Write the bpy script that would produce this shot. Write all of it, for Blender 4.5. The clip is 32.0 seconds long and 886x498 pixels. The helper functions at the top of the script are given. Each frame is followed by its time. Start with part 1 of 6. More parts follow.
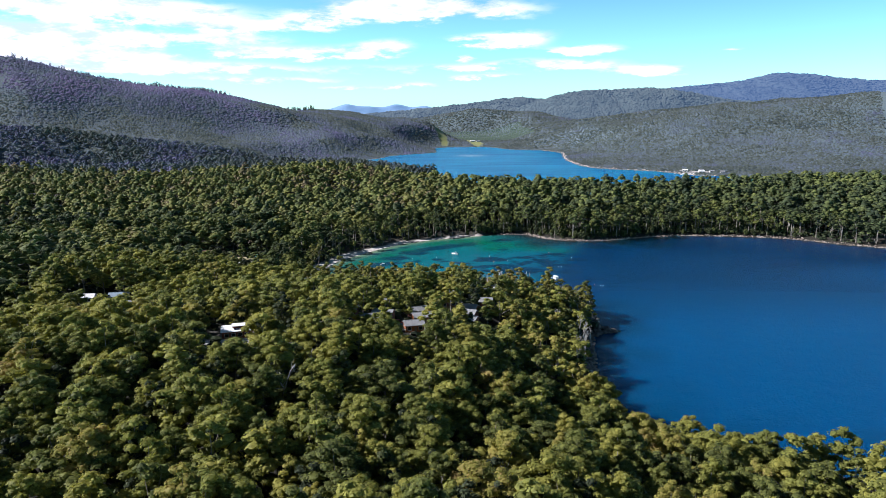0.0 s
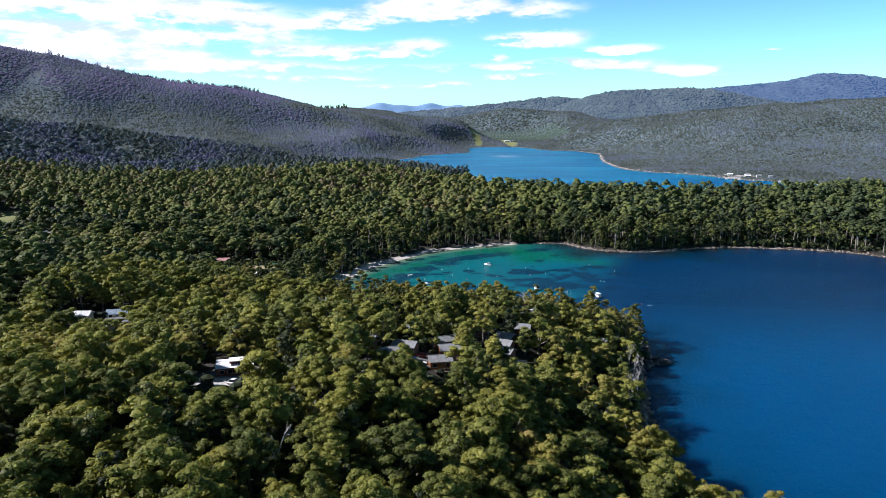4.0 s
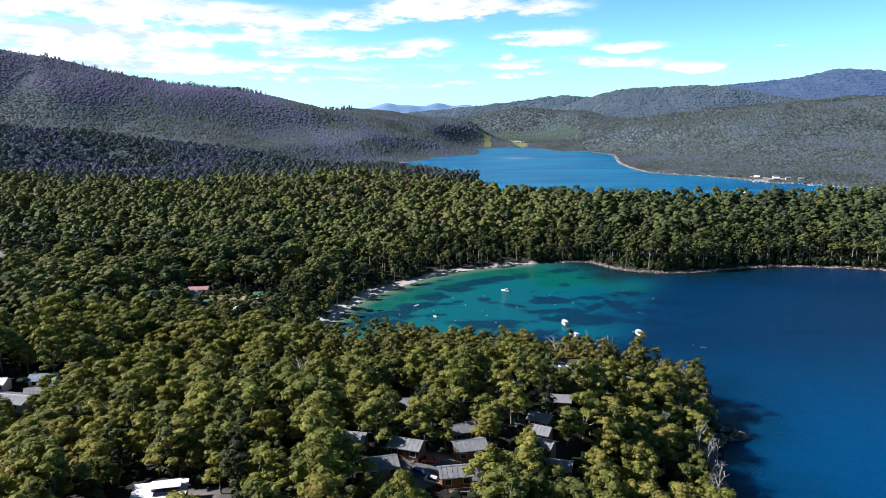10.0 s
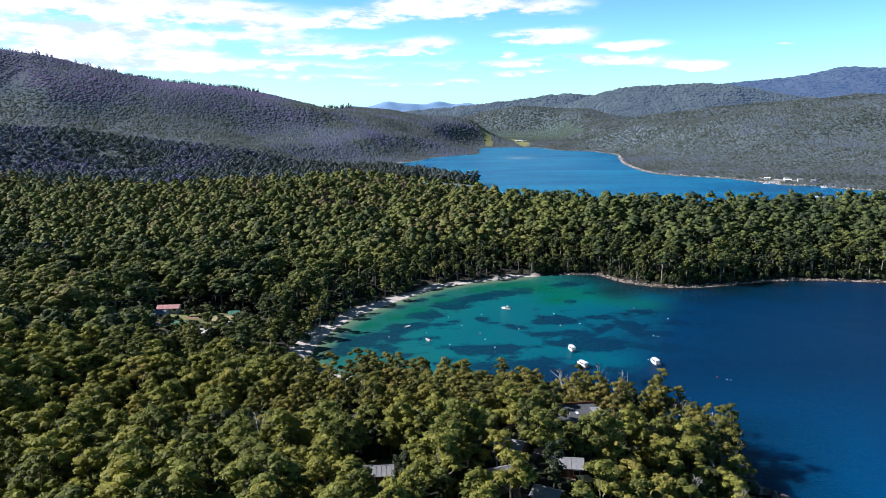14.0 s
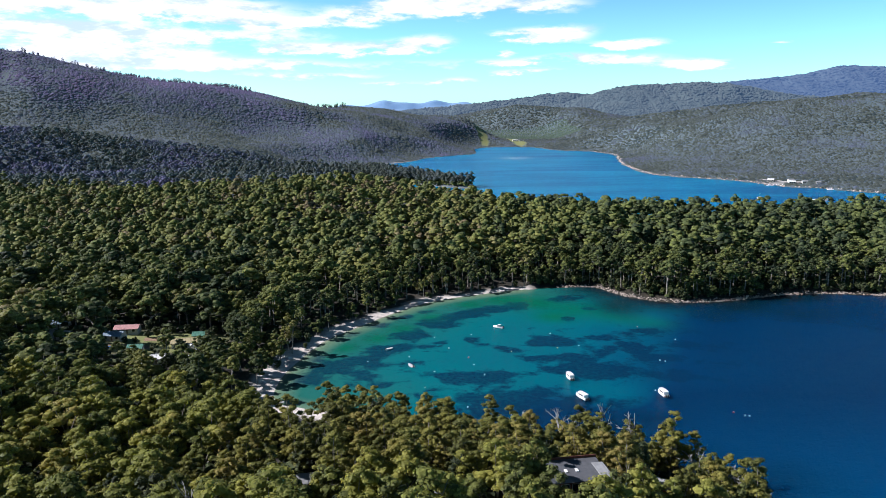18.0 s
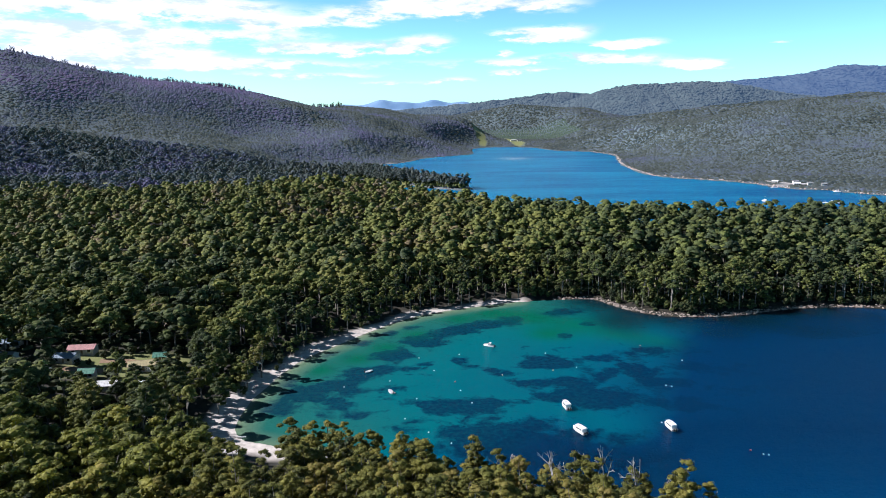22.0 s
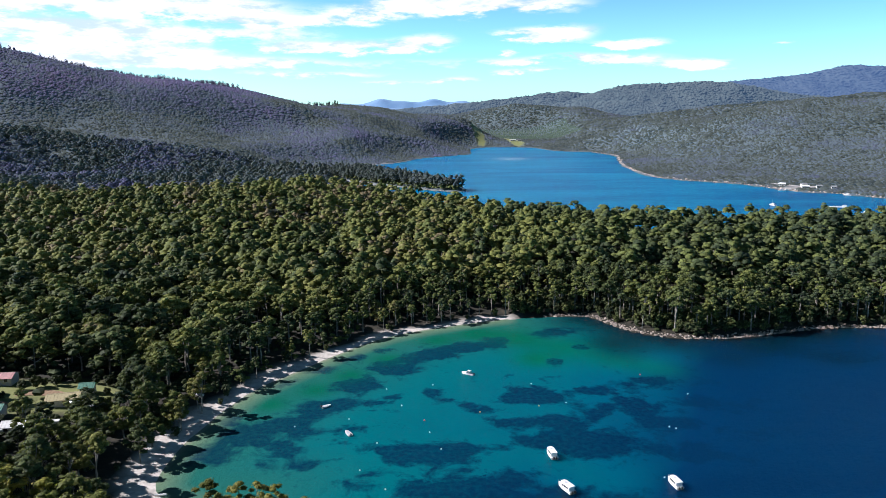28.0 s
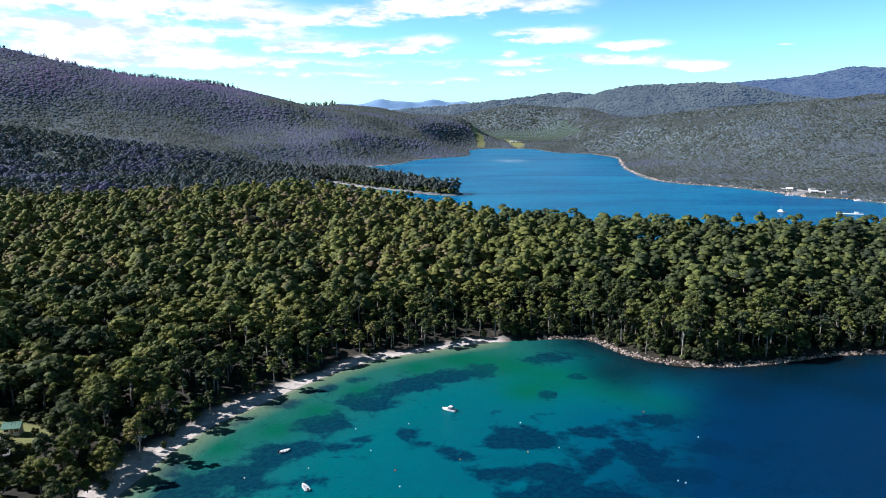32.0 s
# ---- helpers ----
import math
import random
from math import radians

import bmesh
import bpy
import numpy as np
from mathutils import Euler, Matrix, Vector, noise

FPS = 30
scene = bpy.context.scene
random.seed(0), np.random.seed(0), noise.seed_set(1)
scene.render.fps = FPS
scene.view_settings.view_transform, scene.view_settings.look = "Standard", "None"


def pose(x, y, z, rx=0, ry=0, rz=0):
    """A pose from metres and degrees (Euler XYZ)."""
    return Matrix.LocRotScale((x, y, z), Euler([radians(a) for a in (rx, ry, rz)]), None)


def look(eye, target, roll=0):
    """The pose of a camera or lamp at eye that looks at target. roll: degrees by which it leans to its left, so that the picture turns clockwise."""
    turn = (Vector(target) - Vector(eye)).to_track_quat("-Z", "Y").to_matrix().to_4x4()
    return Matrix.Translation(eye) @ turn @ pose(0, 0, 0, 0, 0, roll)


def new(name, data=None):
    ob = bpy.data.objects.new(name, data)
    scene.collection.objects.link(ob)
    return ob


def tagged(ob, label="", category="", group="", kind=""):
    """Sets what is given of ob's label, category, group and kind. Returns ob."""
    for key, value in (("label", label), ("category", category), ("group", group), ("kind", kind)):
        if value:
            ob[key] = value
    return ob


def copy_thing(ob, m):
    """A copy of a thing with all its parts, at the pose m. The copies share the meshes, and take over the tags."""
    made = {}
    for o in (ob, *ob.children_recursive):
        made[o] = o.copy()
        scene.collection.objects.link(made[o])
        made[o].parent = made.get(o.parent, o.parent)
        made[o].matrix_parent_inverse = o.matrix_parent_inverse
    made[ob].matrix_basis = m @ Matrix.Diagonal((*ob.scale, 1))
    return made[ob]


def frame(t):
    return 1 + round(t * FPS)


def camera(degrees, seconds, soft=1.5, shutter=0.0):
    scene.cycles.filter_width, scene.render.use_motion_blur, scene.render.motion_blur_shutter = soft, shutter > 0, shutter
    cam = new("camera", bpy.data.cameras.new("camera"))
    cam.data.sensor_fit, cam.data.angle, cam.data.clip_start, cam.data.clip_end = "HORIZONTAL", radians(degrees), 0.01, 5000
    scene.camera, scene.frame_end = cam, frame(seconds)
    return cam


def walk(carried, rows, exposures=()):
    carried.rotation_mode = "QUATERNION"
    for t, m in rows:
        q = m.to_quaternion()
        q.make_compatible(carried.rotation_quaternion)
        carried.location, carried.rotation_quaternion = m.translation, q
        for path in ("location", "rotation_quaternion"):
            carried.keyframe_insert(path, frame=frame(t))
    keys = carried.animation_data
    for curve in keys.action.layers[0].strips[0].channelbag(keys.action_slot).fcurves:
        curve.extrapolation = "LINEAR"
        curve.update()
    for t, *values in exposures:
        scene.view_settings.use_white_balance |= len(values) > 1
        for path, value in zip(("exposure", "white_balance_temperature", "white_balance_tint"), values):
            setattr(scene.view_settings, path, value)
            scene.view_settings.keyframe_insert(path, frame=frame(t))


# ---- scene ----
cam = camera(63.2, 32.0, soft=0.6)

PATH = [
    (0, (-45.825, -554.776, 107.166), (-45.696, -552.813, 106.802), -0.6),
    (1, (-45.099, -546.994, 107.1), (-44.998, -545.031, 106.733), -0.3),
    (2, (-43.985, -537.729, 107.355), (-43.913, -535.764, 106.987), -0.2),
    (3, (-43.488, -527.346, 107.768), (-43.433, -525.38, 107.4), -0.2),
    (4, (-43.374, -516.333, 108.336), (-43.334, -514.368, 107.97), -0.2),
    (7, (-43.248, -482.912, 109.805), (-43.232, -480.945, 109.441), -0.4),
    (8, (-43.624, -471.054, 110.385), (-43.608, -469.087, 110.021), -0.5),
    (9, (-43.672, -458.967, 110.775), (-43.656, -457.001, 110.41), -0.6),
    (10, (-43.486, -446.894, 111.355), (-43.469, -444.928, 110.988), -0.7),
    (11, (-42.865, -436.474, 112.129), (-42.847, -434.508, 111.76), -0.8),
    (12, (-41.469, -426.376, 112.682), (-41.455, -424.41, 112.313), -0.8),
    (13, (-40.03, -416.205, 113.03), (-40.018, -414.24, 112.659), -0.8),
    (14, (-38.856, -406.629, 113.086), (-38.844, -404.664, 112.714), -0.7),
    (17, (-34.805, -379.569, 114.037), (-34.787, -377.604, 113.663), -0.7),
    (18, (-32.551, -370.61, 114.023), (-32.532, -368.646, 113.648), -0.7),
    (19, (-30.403, -361.682, 114.147), (-30.385, -359.718, 113.774), -0.7),
    (20, (-28.71, -353.669, 114.117), (-28.691, -351.704, 113.743), -0.7),
    (21, (-27.144, -346.156, 114.074), (-27.126, -344.192, 113.699), -0.7),
    (22, (-25.626, -339.064, 113.949), (-25.605, -337.1, 113.573), -0.7),
    (23, (-24.198, -332.121, 113.863), (-24.176, -330.156, 113.488), -0.7),
    (24, (-22.444, -324.888, 113.89), (-22.421, -322.924, 113.514), -0.7),
    (25, (-20.56, -317.631, 113.716), (-20.539, -315.666, 113.34), -0.6),
    (28, (-12.747, -295.981, 112.188), (-12.73, -294.017, 111.811), -0.5),
    (29, (-9.824, -287.719, 112.398), (-9.808, -285.755, 112.02), -0.5),
    (30, (-7.519, -279.074, 112.599), (-7.506, -277.11, 112.221), -0.4),
    (31, (-5.513, -269.808, 112.702), (-5.5, -267.844, 112.325), -0.4),
    (32, (-3.847, -259.899, 112.839), (-3.833, -257.935, 112.463), -0.3),
]
walk(cam, [(t, look(eye, target, roll)) for t, eye, target, roll in PATH], [(0, 0.9, 5850, 19), (1.5, 0.82, 5850, 19), (32, 0.8, 5850, 19)])

# ---- world, sun ----
SUN_EL, SUN_AZ = radians(34), radians(-83)      # azimuth clockwise from +y
world = bpy.data.worlds.new("sky")
scene.world = world
world.use_nodes = True
wn = world.node_tree.nodes
wl = world.node_tree.links
wn.clear()


def node(tree, kind, **values):
    """A node with inputs set by name or number."""
    n = tree.nodes.new(kind)
    for key, v in values.items():
        if key.startswith("i_"):
            key = key[2:]
            n.inputs[int(key) if key.isdigit() else key.replace("_", " ")].default_value = v
        else:
            setattr(n, key, v)
    return n


def math_node(tree, op, a, b=None, c=None, clamp=False):
    n = tree.nodes.new("ShaderNodeMath")
    n.operation, n.use_clamp = op, clamp
    for i, v in enumerate((a, b, c)):
        if v is None:
            continue
        if isinstance(v, (int, float)):
            n.inputs[i].default_value = v
        else:
            tree.links.new(v, n.inputs[i])
    return n.outputs[0]


wt = world.node_tree
sky = node(wt, "ShaderNodeTexSky", sky_type="NISHITA", sun_disc=False, sun_elevation=SUN_EL, sun_rotation=SUN_AZ,
           air_density=1.0, dust_density=0.6, ozone_density=1.0, altitude=50)
geo = node(wt, "ShaderNodeTexCoord")
sep = node(wt, "ShaderNodeSeparateXYZ")
wl.new(geo.outputs["Generated"], sep.inputs[0])
az = math_node(wt, "ARCTAN2", sep.outputs[0], sep.outputs[1])
el = math_node(wt, "ARCSINE", sep.outputs[2])
comb = node(wt, "ShaderNodeCombineXYZ")
wl.new(az, comb.inputs[0]), wl.new(math_node(wt, "MULTIPLY", el, 3.6), comb.inputs[1])
warp = node(wt, "ShaderNodeTexNoise", i_Scale=14.0, i_Detail=6.0, i_Roughness=0.62)
wl.new(comb.outputs[0], warp.inputs["Vector"])
wisps = node(wt, "ShaderNodeTexNoise", i_Scale=7.0, i_Detail=8.0, i_Roughness=0.64)
wl.new(comb.outputs[0], wisps.inputs["Vector"])
az2 = math_node(wt, "MULTIPLY_ADD", math_node(wt, "SUBTRACT", warp.outputs[0], 0.5), 0.10, az)
el2 = math_node(wt, "MULTIPLY_ADD", math_node(wt, "SUBTRACT", warp.outputs[0], 0.5), 0.032, el)
# cloud banks: azimuth, elevation, half width, half height (degrees), thickness
CLOUDS = [(3.0, 8.0, 6.4, 0.7, 1.5), (-0.5, 5.2, 2.0, 0.5, 1.1), (-3.5, 4.9, 2.6, 0.4, 0.9), (8.3, 5.7, 3.2, 0.5, 1.3), (10.3, 3.75, 5.4, 0.34, 1.3), (7.7, 3.0, 2.6, 0.22, 0.9), (15.0, 4.85, 2.2, 0.33, 1.25),
          (19.5, 3.15, 2.7, 0.3, 1.3), (25.0, 4.4, 0.6, 0.15, 0.6), (-24.9, 7.6, 11.4, 0.75, 1.3), (-25.1, 5.65, 12.7, 0.6, 1.2), (-12.8, 6.7, 5.8, 0.4, 1.0), (-9.1, 4.75, 5.6, 0.34, 1.0), (-17.8, 3.65, 13.8, 0.4, 1.1),
          (-26.2, 4.4, 8.1, 0.4, 1.1), (-9.2, 2.85, 5.2, 0.25, 0.7), (-4.8, 7.2, 3.0, 0.5, 1.0), (-3.2, 2.2, 2.6, 0.2, 0.5), (1.6, 2.35, 1.8, 0.2, 0.6), (5.8, 4.4, 0.8, 0.2, 0.8), (-19.4, 7.35, 4.7, 0.35, 0.7),
          (-42, 6, 12, 2, 1), (40, 11, 12, 1.5, 0.7), (-8, 12.5, 20, 1.5, 0.8)]
total = None
for a, e, wa, we, thick in CLOUDS:
    da = math_node(wt, "DIVIDE", math_node(wt, "SUBTRACT", az2, radians(a)), radians(wa))
    de = math_node(wt, "DIVIDE", math_node(wt, "SUBTRACT", el2, radians(e)), radians(we))
    r = math_node(wt, "ADD", math_node(wt, "MULTIPLY", da, da), math_node(wt, "MULTIPLY", de, de))
    g = math_node(wt, "MULTIPLY", math_node(wt, "EXPONENT", math_node(wt, "MULTIPLY", r, -1.0)), thick)
    total = g if total is None else math_node(wt, "ADD", total, g)
high = math_node(wt, "MULTIPLY", math_node(wt, "SUBTRACT", wisps.outputs[0], 0.52, clamp=True), math_node(wt, "MULTIPLY", math_node(wt, "SUBTRACT", el, 0.2, clamp=True), 6.0, clamp=True))
dens = math_node(wt, "MULTIPLY", total, math_node(wt, "MULTIPLY_ADD", wisps.outputs[0], 5.2, -1.75, clamp=False))
dens = math_node(wt, "ADD", dens, math_node(wt, "MULTIPLY", high, 1.0), clamp=True)
cov = node(wt, "ShaderNodeMapRange", interpolation_type="SMOOTHSTEP", i_1=0.10, i_2=0.62)
wl.new(dens, cov.inputs[0])
SKY_TINT = (0.55, 1.0, 1.12, 1)
tint = node(wt, "ShaderNodeMix", data_type="RGBA", blend_type="MULTIPLY", i_0=1.0)
wl.new(sky.outputs[0], tint.inputs[6])
tint.inputs[7].default_value = SKY_TINT
mixc = node(wt, "ShaderNodeMix", data_type="RGBA")
wl.new(math_node(wt, "MULTIPLY", cov.outputs[0], 0.92), mixc.inputs[0])
wl.new(tint.outputs[2], mixc.inputs[6])
billow = node(wt, "ShaderNodeMix", data_type="RGBA", i_6=(5.4, 6.4, 7.4, 1), i_7=(9.0, 9.0, 9.0, 1))
shade = node(wt, "ShaderNodeMapRange", interpolation_type="SMOOTHSTEP", i_1=0.40, i_2=0.55)
wl.new(warp.outputs[0], shade.inputs[0]), wl.new(shade.outputs[0], billow.inputs[0])
wl.new(billow.outputs[2], mixc.inputs[7])
# the sky pales towards the horizon
glow = math_node(wt, "MULTIPLY_ADD", math_node(wt, "EXPONENT", math_node(wt, "MULTIPLY", math_node(wt, "MAXIMUM", el, 0.0), -4.2)), 1.85, 0.10)
lift = node(wt, "ShaderNodeMix", data_type="RGBA", blend_type="MULTIPLY", i_0=1.0)
wl.new(tint.outputs[2], lift.inputs[6]), wl.new(glow, lift.inputs[7])
wl.new(lift.outputs[2], mixc.inputs[6])
bg = node(wt, "ShaderNodeBackground", i_Strength=0.079)
wl.new(mixc.outputs[2], bg.inputs[0])
wo = node(wt, "ShaderNodeOutputWorld")
wl.new(bg.outputs[0], wo.inputs[0])

sun = new("sun", bpy.data.lights.new("sun", "SUN"))
sun.data.energy, sun.data.angle, sun.data.color = 5.0, radians(0.5), (1.0, 0.95, 0.86)
sun_from = Vector((math.sin(SUN_AZ) * math.cos(SUN_EL), math.cos(SUN_AZ) * math.cos(SUN_EL), math.sin(SUN_EL)))
sun.matrix_world = look(sun_from * 500, (0, 0, 0))

# ---- materials ----


def material(name):
    m = bpy.data.materials.new(name)
    m.use_nodes = True
    m.node_tree.nodes.clear()
    t = m.node_tree
    out = node(t, "ShaderNodeOutputMaterial")
    p = node(t, "ShaderNodeBsdfPrincipled")
    t.links.new(p.outputs[0], out.inputs[0])
    return m, t, p, out


def ramp(tree, fac, stops):
    r = tree.nodes.new("ShaderNodeValToRGB")
    e = r.color_ramp.elements
    while len(e) < len(stops):
        e.new(0.5)
    for k, (pos, col) in zip(e, stops):
        k.position, k.color = pos, (*col, 1)
    tree.links.new(fac, r.inputs[0])
    return r.outputs[0]


def mix(tree, fac, a, b, blend="MIX"):
    n = node(tree, "ShaderNodeMix", data_type="RGBA", blend_type=blend)
    for socket, v in ((n.inputs[0], fac), (n.inputs[6], a), (n.inputs[7], b)):
        if isinstance(v, (int, float)):
            socket.default_value = v
        elif isinstance(v, tuple):
            socket.default_value = (*v, 1)
        else:
            tree.links.new(v, socket)
    return n.outputs[2]


def noise_tex(tree, scale, detail=4, rough=0.55, coords=None, warp=0.0):
    n = node(tree, "ShaderNodeTexNoise", i_Scale=scale, i_Detail=detail, i_Roughness=rough, i_Distortion=warp)
    if coords is None:
        coords = node(tree, "ShaderNodeNewGeometry").outputs["Position"]
    tree.links.new(coords, n.inputs["Vector"])
    return n.outputs[0]


def attribute(tree, name):
    return node(tree, "ShaderNodeAttribute", attribute_name=name).outputs["Fac"]


def bump(tree, p, height, strength=0.4, distance=0.1):
    b = node(tree, "ShaderNodeBump", i_Strength=strength, i_Distance=distance)
    tree.links.new(height, b.inputs["Height"])
    tree.links.new(b.outputs[0], p.inputs["Normal"])


def leaf_material(name, stops, by_object, translucency=0.3, rough=0.55, spread=0.95, fleck=0.0, fleck_size=1.0):
    """Foliage: hue by tree, speckle by leaf, with light through the leaf."""
    m, t, p, out = material(name)
    if by_object:
        fac = node(t, "ShaderNodeObjectInfo").outputs["Random"]
    else:
        fac = attribute(t, "tint")
    island = node(t, "ShaderNodeNewGeometry").outputs["Random Per Island"]
    fac = math_node(t, "ADD", math_node(t, "MULTIPLY", fac, 0.75), math_node(t, "MULTIPLY", island, 0.25))
    col = ramp(t, fac, stops)
    hue = node(t, "ShaderNodeHueSaturation", i_Saturation=1.0)
    value = math_node(t, "MULTIPLY_ADD", island, spread, 1 - spread / 2)
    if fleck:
        # noise paints lighter sprays and dark gaps between them into the colour
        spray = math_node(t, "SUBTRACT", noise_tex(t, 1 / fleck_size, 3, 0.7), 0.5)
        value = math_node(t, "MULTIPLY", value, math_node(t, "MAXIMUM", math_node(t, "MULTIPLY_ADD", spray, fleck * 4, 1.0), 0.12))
    t.links.new(value, hue.inputs["Value"])
    t.links.new(col, hue.inputs["Color"])
    t.links.new(hue.outputs[0], p.inputs["Base Color"])
    p.inputs["Roughness"].default_value = rough
    p.inputs["Specular IOR Level"].default_value = 0.08
    tr = node(t, "ShaderNodeBsdfTranslucent")
    t.links.new(mix(t, 1.0, hue.outputs[0], (1.25, 1.25, 0.55), "MULTIPLY"), tr.inputs[0])
    ms = node(t, "ShaderNodeMixShader", i_0=translucency)
    t.links.new(p.outputs[0], ms.inputs[1]), t.links.new(tr.outputs[0], ms.inputs[2])
    t.links.new(ms.outputs[0], out.inputs[0])
    return m


GUM = [(0.0, (0.082, 0.098, 0.038)), (0.3, (0.152, 0.168, 0.046)), (0.6, (0.224, 0.228, 0.054)), (0.85, (0.272, 0.258, 0.062)), (1.0, (0.260, 0.182, 0.080))]
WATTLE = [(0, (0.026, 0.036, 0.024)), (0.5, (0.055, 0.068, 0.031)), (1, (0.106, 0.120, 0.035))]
RIDGE = [(0.0, (0.028, 0.042, 0.030)), (0.3, (0.068, 0.087, 0.037)), (0.6, (0.122, 0.140, 0.041)), (0.85, (0.172, 0.176, 0.050)), (1.0, (0.150, 0.120, 0.070))]
# blue and lavender air haze is painted into this foliage colour
FAR_HAZED = [(0.0, (0.064, 0.100, 0.125)), (0.14, (0.096, 0.114, 0.104)), (0.32, (0.132, 0.160, 0.152)), (0.52, (0.134, 0.165, 0.226)), (0.72, (0.162, 0.164, 0.295)), (1.0, (0.215, 0.180, 0.330))]
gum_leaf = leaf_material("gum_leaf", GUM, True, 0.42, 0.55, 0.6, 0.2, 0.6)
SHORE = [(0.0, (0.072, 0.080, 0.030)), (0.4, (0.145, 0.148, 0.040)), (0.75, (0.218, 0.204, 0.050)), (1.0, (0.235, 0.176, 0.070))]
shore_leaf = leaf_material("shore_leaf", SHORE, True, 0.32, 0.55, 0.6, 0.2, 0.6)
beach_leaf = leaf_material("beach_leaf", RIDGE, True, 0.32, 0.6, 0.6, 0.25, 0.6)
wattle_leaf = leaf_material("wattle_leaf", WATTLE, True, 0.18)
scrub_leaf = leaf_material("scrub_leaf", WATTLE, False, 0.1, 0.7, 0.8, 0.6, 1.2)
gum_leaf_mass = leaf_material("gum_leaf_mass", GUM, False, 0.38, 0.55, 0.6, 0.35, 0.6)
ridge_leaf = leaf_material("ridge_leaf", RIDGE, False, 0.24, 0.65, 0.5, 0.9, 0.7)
hazed_leaf = leaf_material("hazed_leaf", FAR_HAZED, False, 0.5, 0.8, 0.22, 0.22, 3.5)


def bark_material(name, a, b):
    m, t, p, _ = material(name)
    n = noise_tex(t, 0.9, 6, 0.65)
    t.links.new(ramp(t, n, [(0.3, a), (0.55, b), (0.75, tuple(v * 1.25 for v in b))]), p.inputs["Base Color"])
    p.inputs["Roughness"].default_value = 0.85
    bump(t, p, noise_tex(t, 6, 3), 0.5, 0.05)
    return m


bark = bark_material("gum_bark", (0.07, 0.060, 0.048), (0.24, 0.215, 0.18))
dead_wood = bark_material("dead_wood", (0.16, 0.15, 0.14), (0.36, 0.34, 0.32))

# ---- plan ----


def smooth_line(points, steps=5):
    """A Catmull-Rom line through the plan's corner points."""
    p = [np.array(points[0], float) * 2 - np.array(points[1], float)] + [np.array(q, float) for q in points] + [np.array(points[-1], float) * 2 - np.array(points[-2], float)]
    line = []
    for i in range(1, len(p) - 2):
        for k in range(steps):
            u = k / steps
            line.append(0.5 * (2 * p[i] + (p[i + 1] - p[i - 1]) * u + (2 * p[i - 1] - 5 * p[i] + 4 * p[i + 1] - p[i + 2]) * u * u + (3 * p[i] - p[i - 1] - 3 * p[i + 1] + p[i + 2]) * u ** 3))
    return np.array(line + [p[-2]])


BEACH = [(-80, -106), (-96, -99), (-101, -86), (-101, -68), (-98, -49), (-93, -28), (-85.5, -10), (-72.5, 9), (-60, 28), (-40, 52), (-14, 68), (20, 82)]
ROCKY = [(20, 82), (43, 87), (63, 88), (74, 83), (83, 66), (97, 52), (118, 46), (145, 49), (188, 61), (230, 58), (290, 35), (330, -6), (430, -60), (800, -140), (1500, -200)]
POINT = [(1500, -1000), (700, -720), (420, -560), (300, -470), (190, -414), (100, -374), (68, -360), (42, -349), (31, -325), (31, -300), (33, -285), (41, -249), (49, -220), (63, -214),
         (56, -206), (59, -186), (50, -162), (25, -145), (-5, -136), (-35, -124), (-60, -113), (-80, -106)]
LAKE = [(1500, 230), (900, 290), (560, 350), (440, 345), (300, 330), (190, 345), (100, 380), (35, 440), (0, 500), (-22, 590), (-60, 690), (-120, 780), (-190, 880), (-205, 925), (-150, 878),
        (-110, 825), (-65, 788), (-32, 750), (10, 716), (28, 728), (20, 760), (-40, 850), (-110, 970), (-200, 1080), (-245, 1170), (-165, 1236), (-95, 1311), (-50, 1450), (32, 1550),
        (76, 1600), (84, 1760), (96, 1880), (165, 1955), (276, 1910), (318, 1730), (405, 1640)]
LAKE_EAST = [(405, 1640), (428, 1480), (393, 1300), (362, 1125), (352, 940), (372, 862), (410, 822), (450, 772), (472, 700), (486, 668), (520, 650), (545, 600), (620, 540), (800, 470), (1500, 420)]
beach_line, rocky_line, point_line = smooth_line(BEACH), smooth_line(ROCKY), smooth_line(POINT)
bay = np.concatenate([beach_line, rocky_line[1:], point_line[:-1]])
lake = np.concatenate([smooth_line(LAKE, 4), smooth_line(LAKE_EAST, 4)[1:]])


def line_distance(x, y, line, closed=False):
    """Distance from points to a broken line."""
    d = np.full(np.shape(x), 1e9)
    n = len(line)
    for i in range(n if closed else n - 1):
        (ax, ay), (bx, by) = line[i], line[(i + 1) % n]
        ux, uy = bx - ax, by - ay
        k = np.clip(((x - ax) * ux + (y - ay) * uy) / (ux * ux + uy * uy + 1e-9), 0, 1)
        d = np.minimum(d, (x - ax - k * ux) ** 2 + (y - ay - k * uy) ** 2)
    return np.sqrt(d)


def inside(x, y, poly):
    c = np.zeros(np.shape(x), bool)
    n = len(poly)
    for i in range(n):
        (ax, ay), (bx, by) = poly[i], poly[(i + 1) % n]
        if ay == by:
            continue
        c ^= ((ay > y) != (by > y)) & (x < (bx - ax) * (y - ay) / (by - ay) + ax)
    return c


def step(a, b, v):
    u = np.clip((v - a) / (b - a), 0, 1)
    return u * u * (3 - 2 * u)


